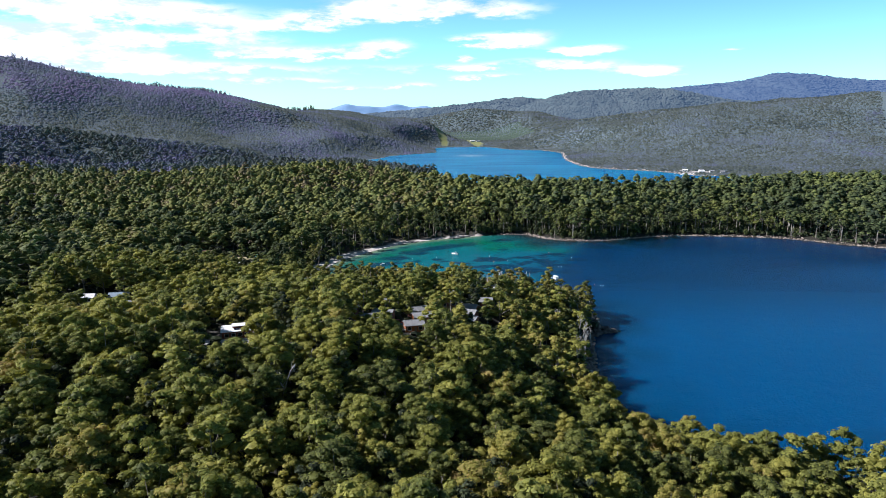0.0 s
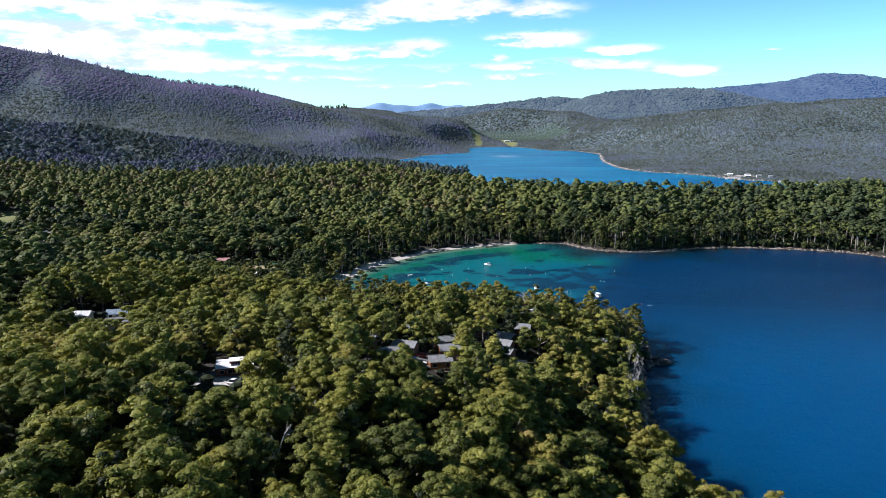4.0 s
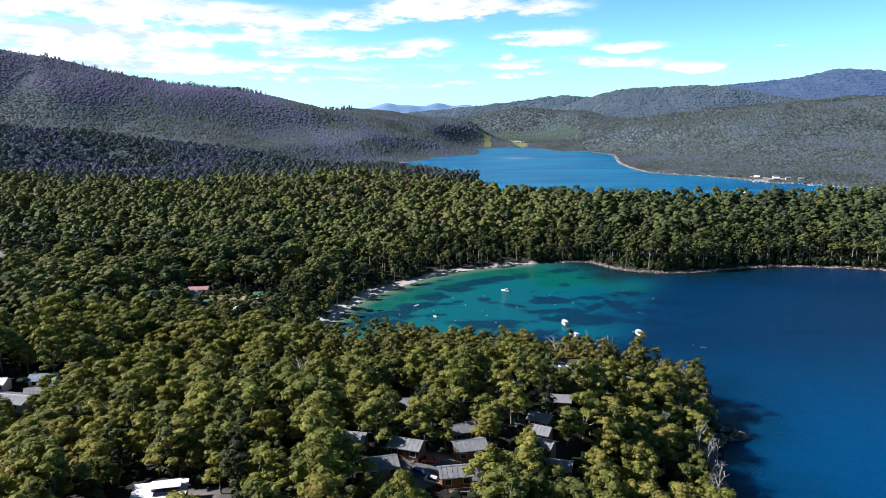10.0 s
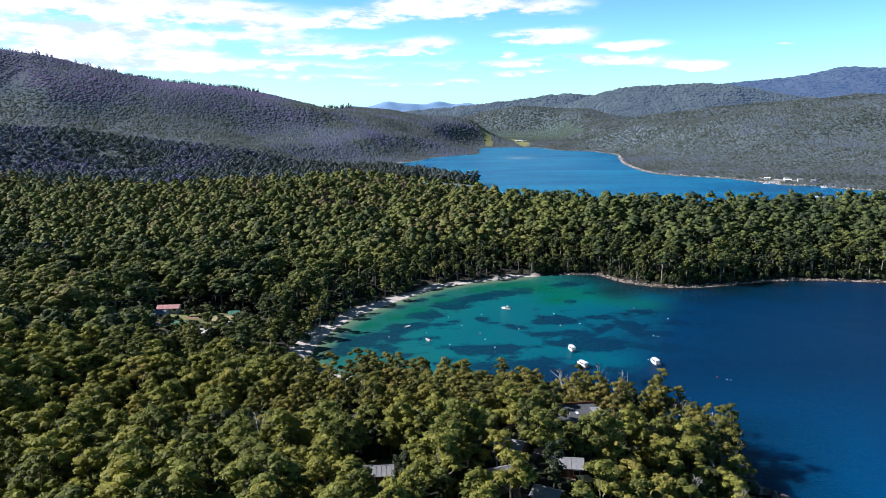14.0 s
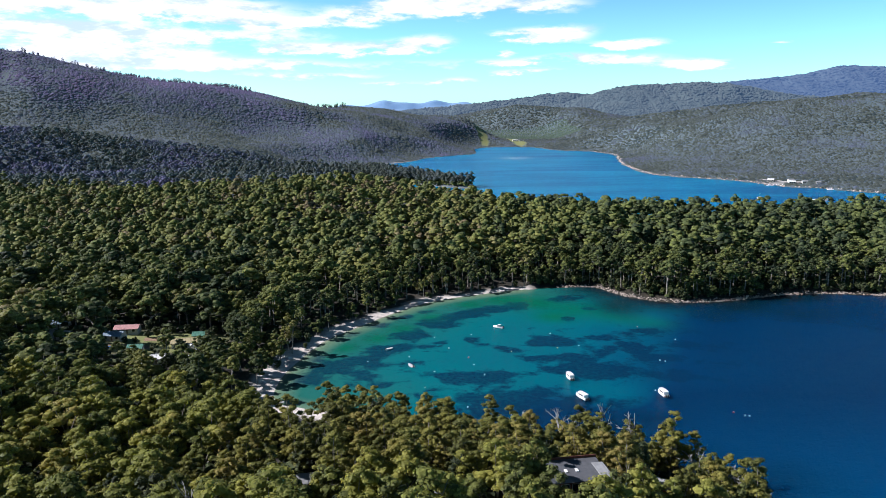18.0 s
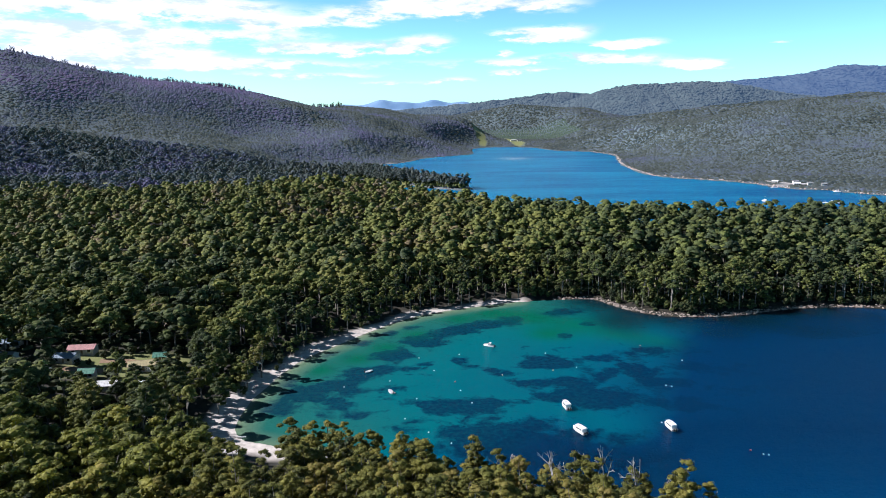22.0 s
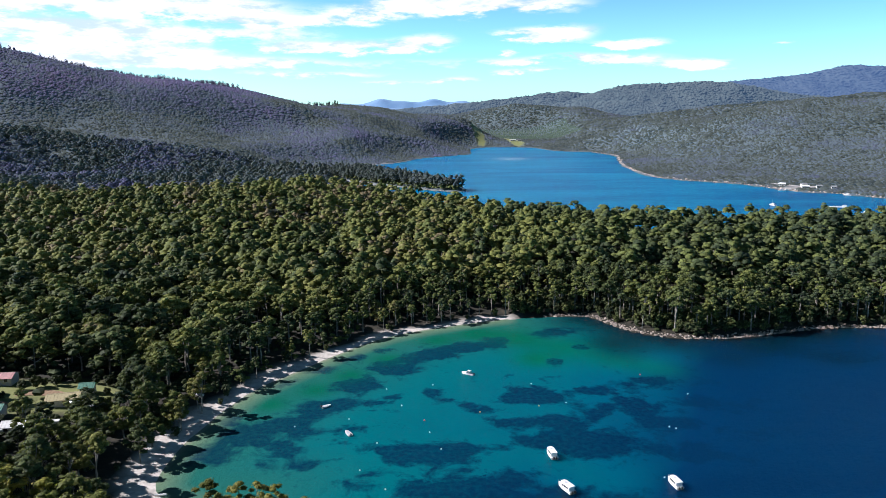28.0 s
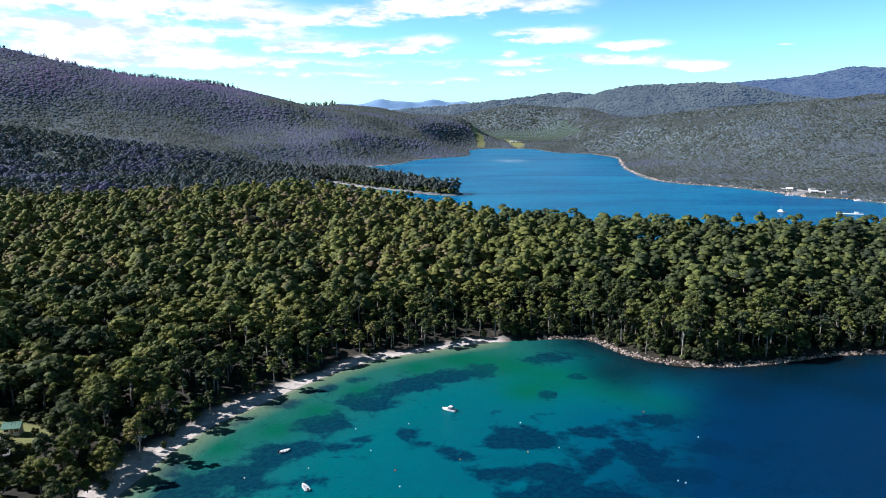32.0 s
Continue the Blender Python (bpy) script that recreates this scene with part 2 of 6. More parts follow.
def value_noise(x, y, size, seed=0):
    """Smooth value noise between 0 and 1."""
    x, y = np.asarray(x, float) / size + seed * 17.3, np.asarray(y, float) / size - seed * 9.1
    xi, yi = np.floor(x), np.floor(y)
    fx, fy = x - xi, y - yi
    fx, fy = fx * fx * (3 - 2 * fx), fy * fy * (3 - 2 * fy)

    def r(a, b):
        s = np.sin(a * 127.1 + b * 311.7 + seed * 74.7) * 43758.5453
        return s - np.floor(s)
    return (r(xi, yi) * (1 - fx) + r(xi + 1, yi) * fx) * (1 - fy) + (r(xi, yi + 1) * (1 - fx) + r(xi + 1, yi + 1) * fx) * fy


# ridges: corner points x, y, ground height; width
RIDGES = [
    ([(-420, -560, 44), (-250, -430, 34), (-140, -350, 29), (-60, -290, 27), (-22, -262, 19)], 110),
    ([(-140, -350, 28), (-75, -415, 24), (-10, -520, 22)], 75),
    ([(-420, -120, 36), (-300, -150, 30), (-215, -200, 22)], 95),
    ([(-520, 250, 18), (-380, 330, 20), (-150, 390, 27), (-20, 330, 14), (100, 240, 13), (300, 205, 13), (500, 210, 16), (800, 180, 18)], 125),
    ([(-900, 250, 60), (-620, 480, 34), (-460, 600, 26)], 190),
    ([(-150, 930, 18), (-60, 815, 14), (0, 745, 6)], 60),
    ([(-2300, 1000, 330), (-1700, 1250, 340), (-1070, 1500, 268), (-800, 1680, 196), (-600, 1812, 164), (-390, 2080, 118), (-150, 2400, 94)], 480),
    ([(-1500, 750, 110), (-900, 950, 75), (-560, 1080, 48), (-260, 1420, 40)], 190),
    ([(-600, 3300, 70), (0, 3150, 82), (350, 3050, 138), (600, 3000, 128), (900, 3000, 80)], 420),
    ([(470, 1900, 36), (640, 1640, 88), (900, 1480, 135), (1300, 1330, 152), (1800, 1100, 170), (2600, 600, 200)], 340),
    ([(380, 2450, 40), (900, 2450, 95), (1500, 2300, 150)], 330),
]


def ridge_height(x, y):
    acc = np.zeros(np.shape(x))
    for points, width in RIDGES:
        best, h = np.full(np.shape(x), 1e18), np.zeros(np.shape(x))
        for (ax, ay, ah), (bx, by, bh) in zip(points, points[1:]):
            ux, uy = bx - ax, by - ay
            k = np.clip(((x - ax) * ux + (y - ay) * uy) / (ux * ux + uy * uy), 0, 1)
            d = (x - ax - k * ux) ** 2 + (y - ay - k * uy) ** 2
            near = d < best
            best, h = np.where(near, d, best), np.where(near, ah + (bh - ah) * k, h)
        acc += (h * np.exp(-best / width ** 2)) ** 4
    return acc ** 0.25


def shore_distance(x, y):
    """Metres inland (positive) or out on the water (negative)."""
    d = np.minimum(line_distance(x, y, bay, True), line_distance(x, y, lake, True))
    wet = inside(x, y, bay) | inside(x, y, lake)
    return np.where(wet, -d, d)


def beach_share(x, y):
    """1 beside the sandy beach, 0 elsewhere."""
    d = line_distance(x, y, beach_line)
    other = np.minimum(line_distance(x, y, rocky_line[4:]), line_distance(x, y, point_line[:-8]))
    return step(6, -6, d - other)


def ground_height(x, y, d=None):
    x, y = np.asarray(x, float), np.asarray(y, float)
    if d is None:
        d = shore_distance(x, y)
    sandy = beach_share(x, y)
    hill = ridge_height(x, y)
    hill = hill * (1 - 0.9 * np.exp(-((x - 310) / 190) ** 4 - ((y - 2360) / 430) ** 4))
    far = np.clip(np.hypot(x, y) / 1500, 0, 1)
    hill = hill + (value_noise(x, y, 60, 1) - 0.5) * 4 * (1 - far) + (value_noise(x, y, 260, 2) - 0.5) * 36 * far * np.clip(hill / 60, 0, 1) + (value_noise(x, y, 110, 3) - 0.5) * 12 * far * np.clip(hill / 60, 0, 1)
    hill = hill - 6 * (1 - np.abs(2 * value_noise(x, y, 330, 5) - 1)) ** 3 * far * step(40, 110, hill)
    bank = np.where(sandy > 0.5, np.clip(d * 0.09, 0, 2.2), np.clip(d * 0.45, 0, 2.2))
    land = bank + hill * step(4, 62 + 110 * step(600, 900, y), d) + 2.0 * step(10, 60, d)
    sea = np.maximum(d * 0.06, -9) - 0.02
    return np.where(d > 0, land, sea)


def tensor_grid(xs, ys):
    gx, gy = np.meshgrid(xs, ys)
    nx, ny = len(xs), len(ys)
    i = np.arange(nx * ny).reshape(ny, nx)
    quads = np.stack([i[:-1, :-1], i[:-1, 1:], i[1:, 1:], i[1:, :-1]], -1).reshape(-1, 4)
    return gx.ravel(), gy.ravel(), quads


def mesh_from(name, verts, faces, attrs=None, materials=(), mat_index=None, smooth=False):
    """A mesh of equal-sided faces from arrays."""
    me = bpy.data.meshes.new(name)
    faces = np.asarray(faces, np.int32)
    me.vertices.add(len(verts))
    me.vertices.foreach_set("co", np.asarray(verts, np.float32).ravel())
    me.loops.add(faces.size)
    me.loops.foreach_set("vertex_index", faces.ravel())
    me.polygons.add(len(faces))
    me.polygons.foreach_set("loop_start", np.arange(0, faces.size, faces.shape[1], dtype=np.int32))
    for m in materials:
        me.materials.append(m)
    if mat_index is not None:
        me.polygons.foreach_set("material_index", np.asarray(mat_index, np.int32))
    me.polygons.foreach_set("use_smooth", np.full(len(faces), smooth))
    me.update(calc_edges=True)
    for key, v in (attrs or {}).items():
        me.attributes.new(key, "FLOAT", "POINT").data.foreach_set("value", np.asarray(v, np.float32))
    return me


def spaced(*runs):
    """Coordinates from runs of (start, stop, step)."""
    return np.unique(np.round(np.concatenate([np.arange(a, b, s) for a, b, s in runs]), 3))


# clearings without trees: x, y, radius x, radius y, kind (1 grass, 2 gravel or asphalt)
CLEARINGS = [(-186, -28, 22, 12, 1), (-157, -25, 20, 10, 1), (-153, -38, 10, 7, 1), (-180, -46, 18, 9, 1), (-163, -42, 12, 8, 1), (-463, 590, 34, 14, 1), (-300, -60, 30, 14, 1),
             (130, 2200, 21, 260, 1), (247, 2160, 27, 230, 1), (0, 2725, 45, 60, 1), (495, 705, 26, 16, 2),
             (-99, -309, 13, 8, 2), (-45, -283, 9, 9, 2), (-57, -228, 7, 5, 1), (-404, 116, 15, 13, 2), (-386, 102, 13, 12, 2), (-368, 80, 12, 13, 2), (-350, 56, 11, 13, 2), (-448, 172, 26, 30, 1)]


def clearing(x, y, kind):
    v = np.zeros(np.shape(x))
    for cx, cy, rx, ry, k in CLEARINGS:
        if k == kind:
            r = np.hypot((x - cx) / rx, (y - cy) / ry) + (value_noise(x, y, 9, 6) - 0.5) * 0.35
            v = np.maximum(v, step(1.1, 0.8, r))
    return v


# ---- ground and water ----
xs = spaced((-3600, -1800, 90), (-1800, -900, 30), (-900, -300, 24), (-300, 340, 5), (340, 700, 15), (700, 1800, 30), (1800, 3700, 90))
ys = spaced((-1500, -520, 60), (-520, 470, 5), (470, 1000, 18), (1000, 2200, 20), (2200, 3000, 32), (3000, 4500, 75))
gx, gy, quads = tensor_grid(xs, ys)
gd = shore_distance(gx, gy)
gz = ground_height(gx, gy, gd)
sandy = beach_share(gx, gy)
sand_amount = sandy * step(10.5, 7, gd + 3 * step(-10, 50, gy) - 2 * step(-15, -55, gy) + (value_noise(gx, gy, 14, 4) - 0.5) * 6)
mg, t, p, _ = material("ground")
n1, n2 = noise_tex(t, 0.35, 6, 0.65), noise_tex(t, 0.02, 5, 0.6)
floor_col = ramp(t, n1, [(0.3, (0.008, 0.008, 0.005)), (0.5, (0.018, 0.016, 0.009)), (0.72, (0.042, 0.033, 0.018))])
sand_col = ramp(t, n1, [(0.3, (0.34, 0.31, 0.27)), (0.45, (0.52, 0.47, 0.42)), (0.65, (0.67, 0.61, 0.55))])
grass_col = mix(t, n1, (0.10, 0.14, 0.03), (0.26, 0.25, 0.09))
grav_col = ramp(t, n1, [(0.3, (0.20, 0.19, 0.18)), (0.7, (0.36, 0.33, 0.30))])
# distant ground, with blue haze mixed into its colour
far_haze_col = ramp(t, n2, [(0.3, (0.070, 0.105, 0.125)), (0.7, (0.100, 0.130, 0.140))])
floor_col = mix(t, attribute(t, "far_haze"), floor_col, far_haze_col)
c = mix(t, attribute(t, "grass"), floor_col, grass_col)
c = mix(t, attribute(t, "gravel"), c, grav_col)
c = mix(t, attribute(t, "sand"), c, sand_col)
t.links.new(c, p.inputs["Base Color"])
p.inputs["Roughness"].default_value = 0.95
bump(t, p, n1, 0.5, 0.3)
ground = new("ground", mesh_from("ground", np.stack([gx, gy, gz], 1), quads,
             {"sand": sand_amount, "far_haze": step(260, 480, gy), "grass": clearing(gx, gy, 1), "gravel": clearing(gx, gy, 2)}, [mg], smooth=True))
tagged(ground, "rolling land with dark forest floor and a pale sandy beach", "ground", kind="structure")

xs = spaced((-3600, -400, 200), (-400, -130, 15), (-130, 180, 2.5), (180, 700, 20), (700, 3700, 200))
ys = spaced((-1500, -460, 60), (-460, -140, 8), (-140, 110, 2.5), (110, 500, 30), (500, 2100, 60), (2100, 4500, 400))
wx, wy, quads = tensor_grid(xs, ys)
db = line_distance(wx, wy, beach_line)
dr = line_distance(wx, wy, rocky_line[:40])
dp = line_distance(wx, wy, point_line[15:])
depth = 7.5 * (1 - np.exp(-np.clip(np.minimum(db * 1.0, dr * 1.5 + 18 + 75 * step(35, 95, wx)), 0, None) / 75))
depth += 5.0 * step(40, 135, wx - 0.25 * wy + (value_noise(wx, wy, 30, 8) - 0.5) * 30) * np.maximum(step(8, 60, dr), step(50, 100, wx))
south = step(-82, -135, wy + (value_noise(wx, wy, 28, 15) - 0.5) * 22) * step(-55, -20, wx + 0.2 * wy + 25)
depth = np.minimum(depth + 6.0 * south, 12.6) + np.maximum(4.0 * step(-70, -270, wy), 2.2 * step(150, 330, wx) * step(-20, -120, wy))
depth = np.where(wy > 250, 8.6, depth)
# seagrass beds: x, y, radius x, radius y, thickness
# the row along the beach also paints the trees' shade on the water
BEDS_AND_SHADE = [(22, -20, 9, 6, 1.0), (31, -27, 10, 6, 1.0), (-15, -20, 6, 5, 1.0), (-8, -28, 4, 3, 1.0), (-1, -33, 5, 4, 1.0), (6, -38, 5, 4, 1.0), (17, -28, 6, 5, 1.0), (-39, -37, 2.5, 2, 0.9), (-36, -30, 3, 2, 0.8), (-30, -24, 4, 2, 0.9),
        (15, -49, 8, 5, 1.1), (33, -52, 12, 9, 1.1), (40, -66, 17, 10, 1.1), (22, -66, 10, 5, 1.0), (-22, -69, 12, 5, 1.2), (-12, -74, 10, 6, 1.1), (-28, -75, 6, 5, 1.0), (-2, -71, 7, 4, 0.9), (-48, -64, 4, 2, 1.0),
        (-80, -8, 9, 6, 1.0), (-66, 8, 8, 6, 1.0), (-52, 22, 7, 5, 1.0), (-40, 33, 6, 4, 1.0), (1, 36, 12, 7, 1.5), (16, 46, 9, 6, 1.2), (-16, 25, 11, 8, 1.5), (-33, 9, 10, 9, 1.5), (-46, -11, 9, 9, 1.4), (-56, -33, 11, 8, 1.4),
        (-68, -48, 10, 8, 1.4), (-82, -57, 8, 8, 1.3), (-90, -72, 7, 7, 1.3), (-68, -66, 14, 8, 0.75), (-52, -56, 10, 6, 0.6), (-92, -42, 4, 10, 0.8), (-40, -52, 8, 4, 0.5), (48, 58, 12, 7, 1.2), (57, 35, 6, 4, 1.0), (40, 15, 5, 5, 1.1), (60, -36, 15, 9, 1.0), (81, -12, 17, 7, 0.9),
        (-8, -92, 30, 9, 0.9), (5, -108, 34, 10, 1.2), (-60, -82, 12, 5, 0.6), (72, -52, 13, 6, 1.0), (52, -20, 10, 5, 0.9), (95, -34, 16, 7, 0.9), (70, -75, 18, 7, 1.0), (98, -62, 14, 6, 0.8)]
weed_and_shade = sum(h * np.exp(-((wx - x) / rx) ** 2 - ((wy - y) / ry) ** 2) for x, y, rx, ry, h in BEDS_AND_SHADE)
green_water = np.clip(sum(w * np.exp(-((wx - x) / r) ** 2 - ((wy - y) / r) ** 2) for x, y, r, w in ((-78, -30, 7, 1), (-63, -16, 8, 1), (-51, 0, 8, 1), (-36, 20, 8, 1), (-13, 47, 9, 1), (6, 58, 11, 1), (26, 50, 16, 1), (50, 34, 16, 0.8), (68, 16, 13, 0.5), (84, 4, 13, 0.45), (32, 18, 11, 0.9))), 0, 1)
mw, t, p, _ = material("sea_water")
dep = attribute(t, "depth")
squash = node(t, "ShaderNodeVectorMath", operation="MULTIPLY", i_1=(0.3, 1.0, 1.0))
t.links.new(node(t, "ShaderNodeNewGeometry").outputs["Position"], squash.inputs[0])
gust = noise_tex(t, 0.012, 5, 0.6, squash.outputs[0], 0.6)
body = ramp(t, math_node(t, "DIVIDE", dep, 16.0), [(0.0, (0.26, 0.27, 0.20)), (0.015, (0.12, 0.19, 0.12)), (0.07, (0.016, 0.118, 0.096)), (0.24, (0.002, 0.112, 0.130)),
            (0.42, (0.001, 0.076, 0.120)), (0.60, (0.001, 0.024, 0.074)), (0.80, (0.001, 0.019, 0.062)), (1.0, (0.001, 0.047, 0.138))])
pos = node(t, "ShaderNodeNewGeometry").outputs["Position"]
weed = noise_tex(t, 0.085, 7, 0.62, pos, 0.3)
reach = ramp(t, math_node(t, "DIVIDE", dep, 16.0), [(0.005, (0, 0, 0)), (0.05, (0.85, 0.85, 0.85)), (0.5, (1, 1, 1)), (0.9, (0.0, 0.0, 0.0))])
beds = ramp(t, math_node(t, "ADD", math_node(t, "MULTIPLY", math_node(t, "SUBTRACT", weed, 0.5), 1.7), math_node(t, "MULTIPLY", attribute(t, "weed"), 0.56)), [(0.17, (0, 0, 0)), (0.40, (1, 1, 1))])
tufts = ramp(t, noise_tex(t, 0.22, 5, 0.65, pos, 0.5), [(0.56, (0, 0, 0)), (0.66, (1, 1, 1))])
weed_band = math_node(t, "MULTIPLY", reach, math_node(t, "MAXIMUM", beds, math_node(t, "MULTIPLY", tufts, math_node(t, "MULTIPLY", attribute(t, "weed"), 1.4, clamp=True))))
fine_weed = noise_tex(t, 0.5, 4, 0.6, pos)
weed_band = math_node(t, "MULTIPLY", weed_band, math_node(t, "MULTIPLY_ADD", fine_weed, 0.9, 0.45, clamp=True))
c = mix(t, math_node(t, "MULTIPLY", weed_band, 0.96), body, (0.001, 0.016, 0.048))
green = math_node(t, "MULTIPLY", attribute(t, "green"), math_node(t, "MULTIPLY_ADD", weed_band, -0.7, 0.92))
c = mix(t, green, c, (0.002, 0.102, 0.056))
# dark tree reflections painted along the rocky shore, kelp off the point
c = mix(t, math_node(t, "MULTIPLY", attribute(t, "kelp_and_reflection"), 0.92), c, (0.001, 0.010, 0.018))
c = mix(t, attribute(t, "inlet"), c, mix(t, ramp(t, math_node(t, "ADD", math_node(t, "MULTIPLY", gust, 0.7), math_node(t, "MULTIPLY", noise_tex(t, 0.12, 4, 0.6, pos), 0.3)), [(0.36, (0, 0, 0)), (0.62, (1, 1, 1))]), (0.001, 0.062, 0.172), (0.006, 0.135, 0.265)))
c = mix(t, math_node(t, "MULTIPLY", attribute(t, "shoal"), math_node(t, "MULTIPLY_ADD", noise_tex(t, 0.05, 4, 0.7, pos), 2.0, -0.5, clamp=True)), c, (0.22, 0.30, 0.34))
t.links.new(c, p.inputs["Base Color"])
t.links.new(math_node(t, "MULTIPLY_ADD", attribute(t, "inlet"), 0.12, 0.15), p.inputs["Roughness"])
p.inputs["IOR"].default_value = 1.33
p.inputs["Specular IOR Level"].default_value = 0.03
# light scatters through metres of clear water
t.links.new(ramp(t, math_node(t, "DIVIDE", dep, 16.0), [(0.18, (0, 0, 0)), (0.5, (1, 1, 1))]), p.inputs["Subsurface Weight"])
p.inputs["Subsurface Radius"].default_value = (12.0, 42.0, 52.0)
p.inputs["Subsurface Scale"].default_value = 1.0
wave = math_node(t, "ADD", noise_tex(t, 0.7, 5, 0.65, pos), math_node(t, "MULTIPLY", noise_tex(t, 0.12, 4, 0.5, pos), 1.5))
wind = attribute(t, "inlet")
bump(t, p, math_node(t, "MULTIPLY", wave, math_node(t, "MULTIPLY_ADD", wind, 0.5, 0.5)), 0.8, 0.7)
water = new("water", mesh_from("water", np.stack([wx, wy, np.zeros(len(wx))], 1), quads, {"depth": depth, "weed": weed_and_shade, "green": green_water * step(5, 14, db) * (wy < 120), "kelp_and_reflection": np.maximum(step(52, 4, dr + (value_noise(wx, wy, 25, 14) - 0.5) * 30) * step(30, 70, wx) * (wy < 120), 0.4 * step(46, 6, dp + (value_noise(wx, wy, 22, 16) - 0.5) * 34) * step(-20, 25, wx)), "inlet": (wy > 220).astype(float), "shoal": np.exp(-((wx - 162) / 36) ** 2 - ((wy - 1404) / 42) ** 2)}, [mw], smooth=True))
tagged(water, "calm clear bay, turquoise over sand and deep blue beyond", "sea", kind="structure")

# ---- built things: x, y, turn in degrees, length, width, and the clear ground they need ----
CABINS = [(-36, -276, 12, 9, 7), (-40, -293, 8, 8, 6), (-51.5, -281, -20, 9, 6), (-57, -295, 15, 8, 6.5), (-65.5, -281, -12, 9, 6), (-37.5, -264.5, 25, 8, 6),
          (-14, -251, -30, 7, 5.5), (-15.5, -259, -28, 7, 5.5), (-16, -266, -30, 7.5, 6), (-13, -274, -15, 8, 6), (-6, -232, -10, 9, 6.5), (-55, -240, 5, 9, 6),
          (-58, -250, 8, 7, 5.5), (-24, -243, 20, 8, 6), (-20, -225, -25, 8, 6), (-67, -193, 10, 7, 5.5), (33, -183, -30, 9, 6), (-30, -208, 10, 8, 6)]
HOUSES = [(-188, -21, 6, 11, 6.5, "red"), (-189, -34, -8, 9, 6, "blue"), (-171, -53, 4, 6, 4.5, "green"), (-157, -65, 10, 7, 5, "white"), (-151, -26, 8, 5, 3.4, "green"),
          (-228, -10, 15, 10, 7, "blue"), (-154, -38, 14, 11, 7, "tan"), (-143, -46, 12, 6, 4.5, "grey"), (-178, -212, 10, 8, 6, "blue"), (-179, -229, -12, 13, 8, "grey"), (-173, -221, 20, 11, 7, "grey"),
          (-190, -219, 0, 7, 5, "white"), (-258, 3, 10, 9, 6, "white"), (-216, -34, -6, 9, 6, "grey"), (-398, 95, 20, 15, 9, "green"), (-372, 110, 0, 10, 7, "grey"), (-415, 118, 10, 11, 7, "white")]
FOOTPRINTS = [(x, y, 6.2) for x, y, *_ in CABINS] + [(x, y, 0.5 * l + 3.5) for x, y, _, l, *_ in HOUSES] + [(-88, -118, 15), (-82, -134, 12), (-97, -106, 12), (-78, -148, 9)]
FOOTPRINTS += [(-102, -309, 10), (-96, -311, 9), (-107, -318, 7), (3, -192, 9), (9, -193, 8), (-3, -196, 7), (-44, -287, 6.5), (-46, -295, 5), (-52, -289, 4.5), (-30, -284, 4)]
FOOTPRINTS += [(-42, -300, 5), (-60, -303, 4), (-70, -306, 4), (-175, -43, 9), (-183, -50, 7), (-163, -42, 7), (-150, -52, 5), (-195, -46, 6), (-20, -235, 4), (-18, -243, 4), (-53, -246, 3), (-48, -236, 4)]
FOOTPRINTS += [(x + 1, y - 8.5, 4.2) for x, y, *_ in CABINS[:12]] + [(-44, -299, 6), (-34, -291, 5), (-12, -281, 5), (-62, -289, 5)]
FOOTPRINTS += [(-104, -320, 7), (-96, -320, 7), (-88, -316, 5), (-100, -328, 5), (-112, -312, 7), (5, -201, 5), (3, -204, 6.5), (-200, -20, 9), (-203, -33, 8), (-212, -25, 7), (-185, -62, 9), (-172, -63, 8), (-196, -60, 8), (-178, -238, 9), (-172, -230, 7), (-185, -228, 7)]
FOOTPRINTS += [(x + 6.5 * k, y - 11.5 * k, 9) for x, y in ((-404, 116), (-386, 102), (-368, 80), (-350, 56), (-440, 160)) for k in range(1, 5)]
FOOTPRINTS += [(x + 0.12 * k, y - k, 5.0) for x, y, *_ in (CABINS[0], CABINS[1], CABINS[2], CABINS[5], CABINS[7]) for k in (9, 15, 21)] + [(-43, -294, 6.5), (-42, -304, 5), (-46, -302, 6.5), (-45, -311, 5.5), (-48, -281, 5), (-54, -289, 5)]
FOOTPRINTS += [(-254, -6, 7), (-212, -43, 7), (-250, -15, 5), (-153, -49, 5), (-145, -38, 5), (-57, -235, 7)]
FOOTPRINTS += [(-178, -60, 10), (-166, -70, 8), (-158, -52, 7), (-150, -34, 6), (-140, -30, 5), (-97, -336, 7), (-92, -348, 6), (-104, -336, 7), (-100, -349, 6)]

# ---- trees ----
rng = np.random.default_rng(7)


def tube(a, b, ra, rb, sides=5):
    """Verts and triangles of a tapered limb from a to b."""
    a, b = np.array(a, float), np.array(b, float)
    d = (b - a) / np.linalg.norm(b - a)
    u = np.cross(d, (0.31, 0.77, 0.55))
    u /= np.linalg.norm(u)
    v = np.cross(d, u)
    ang = np.arange(sides) * 2 * math.pi / sides
    ring = np.cos(ang)[:, None] * u + np.sin(ang)[:, None] * v
    verts = np.concatenate([a + ring * ra, b + ring * rb])
    i = np.arange(sides)
    j = (i + 1) % sides
    tris = np.concatenate([np.stack([i, j, j + sides], 1), np.stack([i, j + sides, i + sides], 1)])
    return verts, tris


def stack(pieces):
    vs, fs, off = [], [], 0
    for v, f in pieces:
        vs.append(v), fs.append(f + off)
        off += len(v)
    return np.concatenate(vs), np.concatenate(fs)


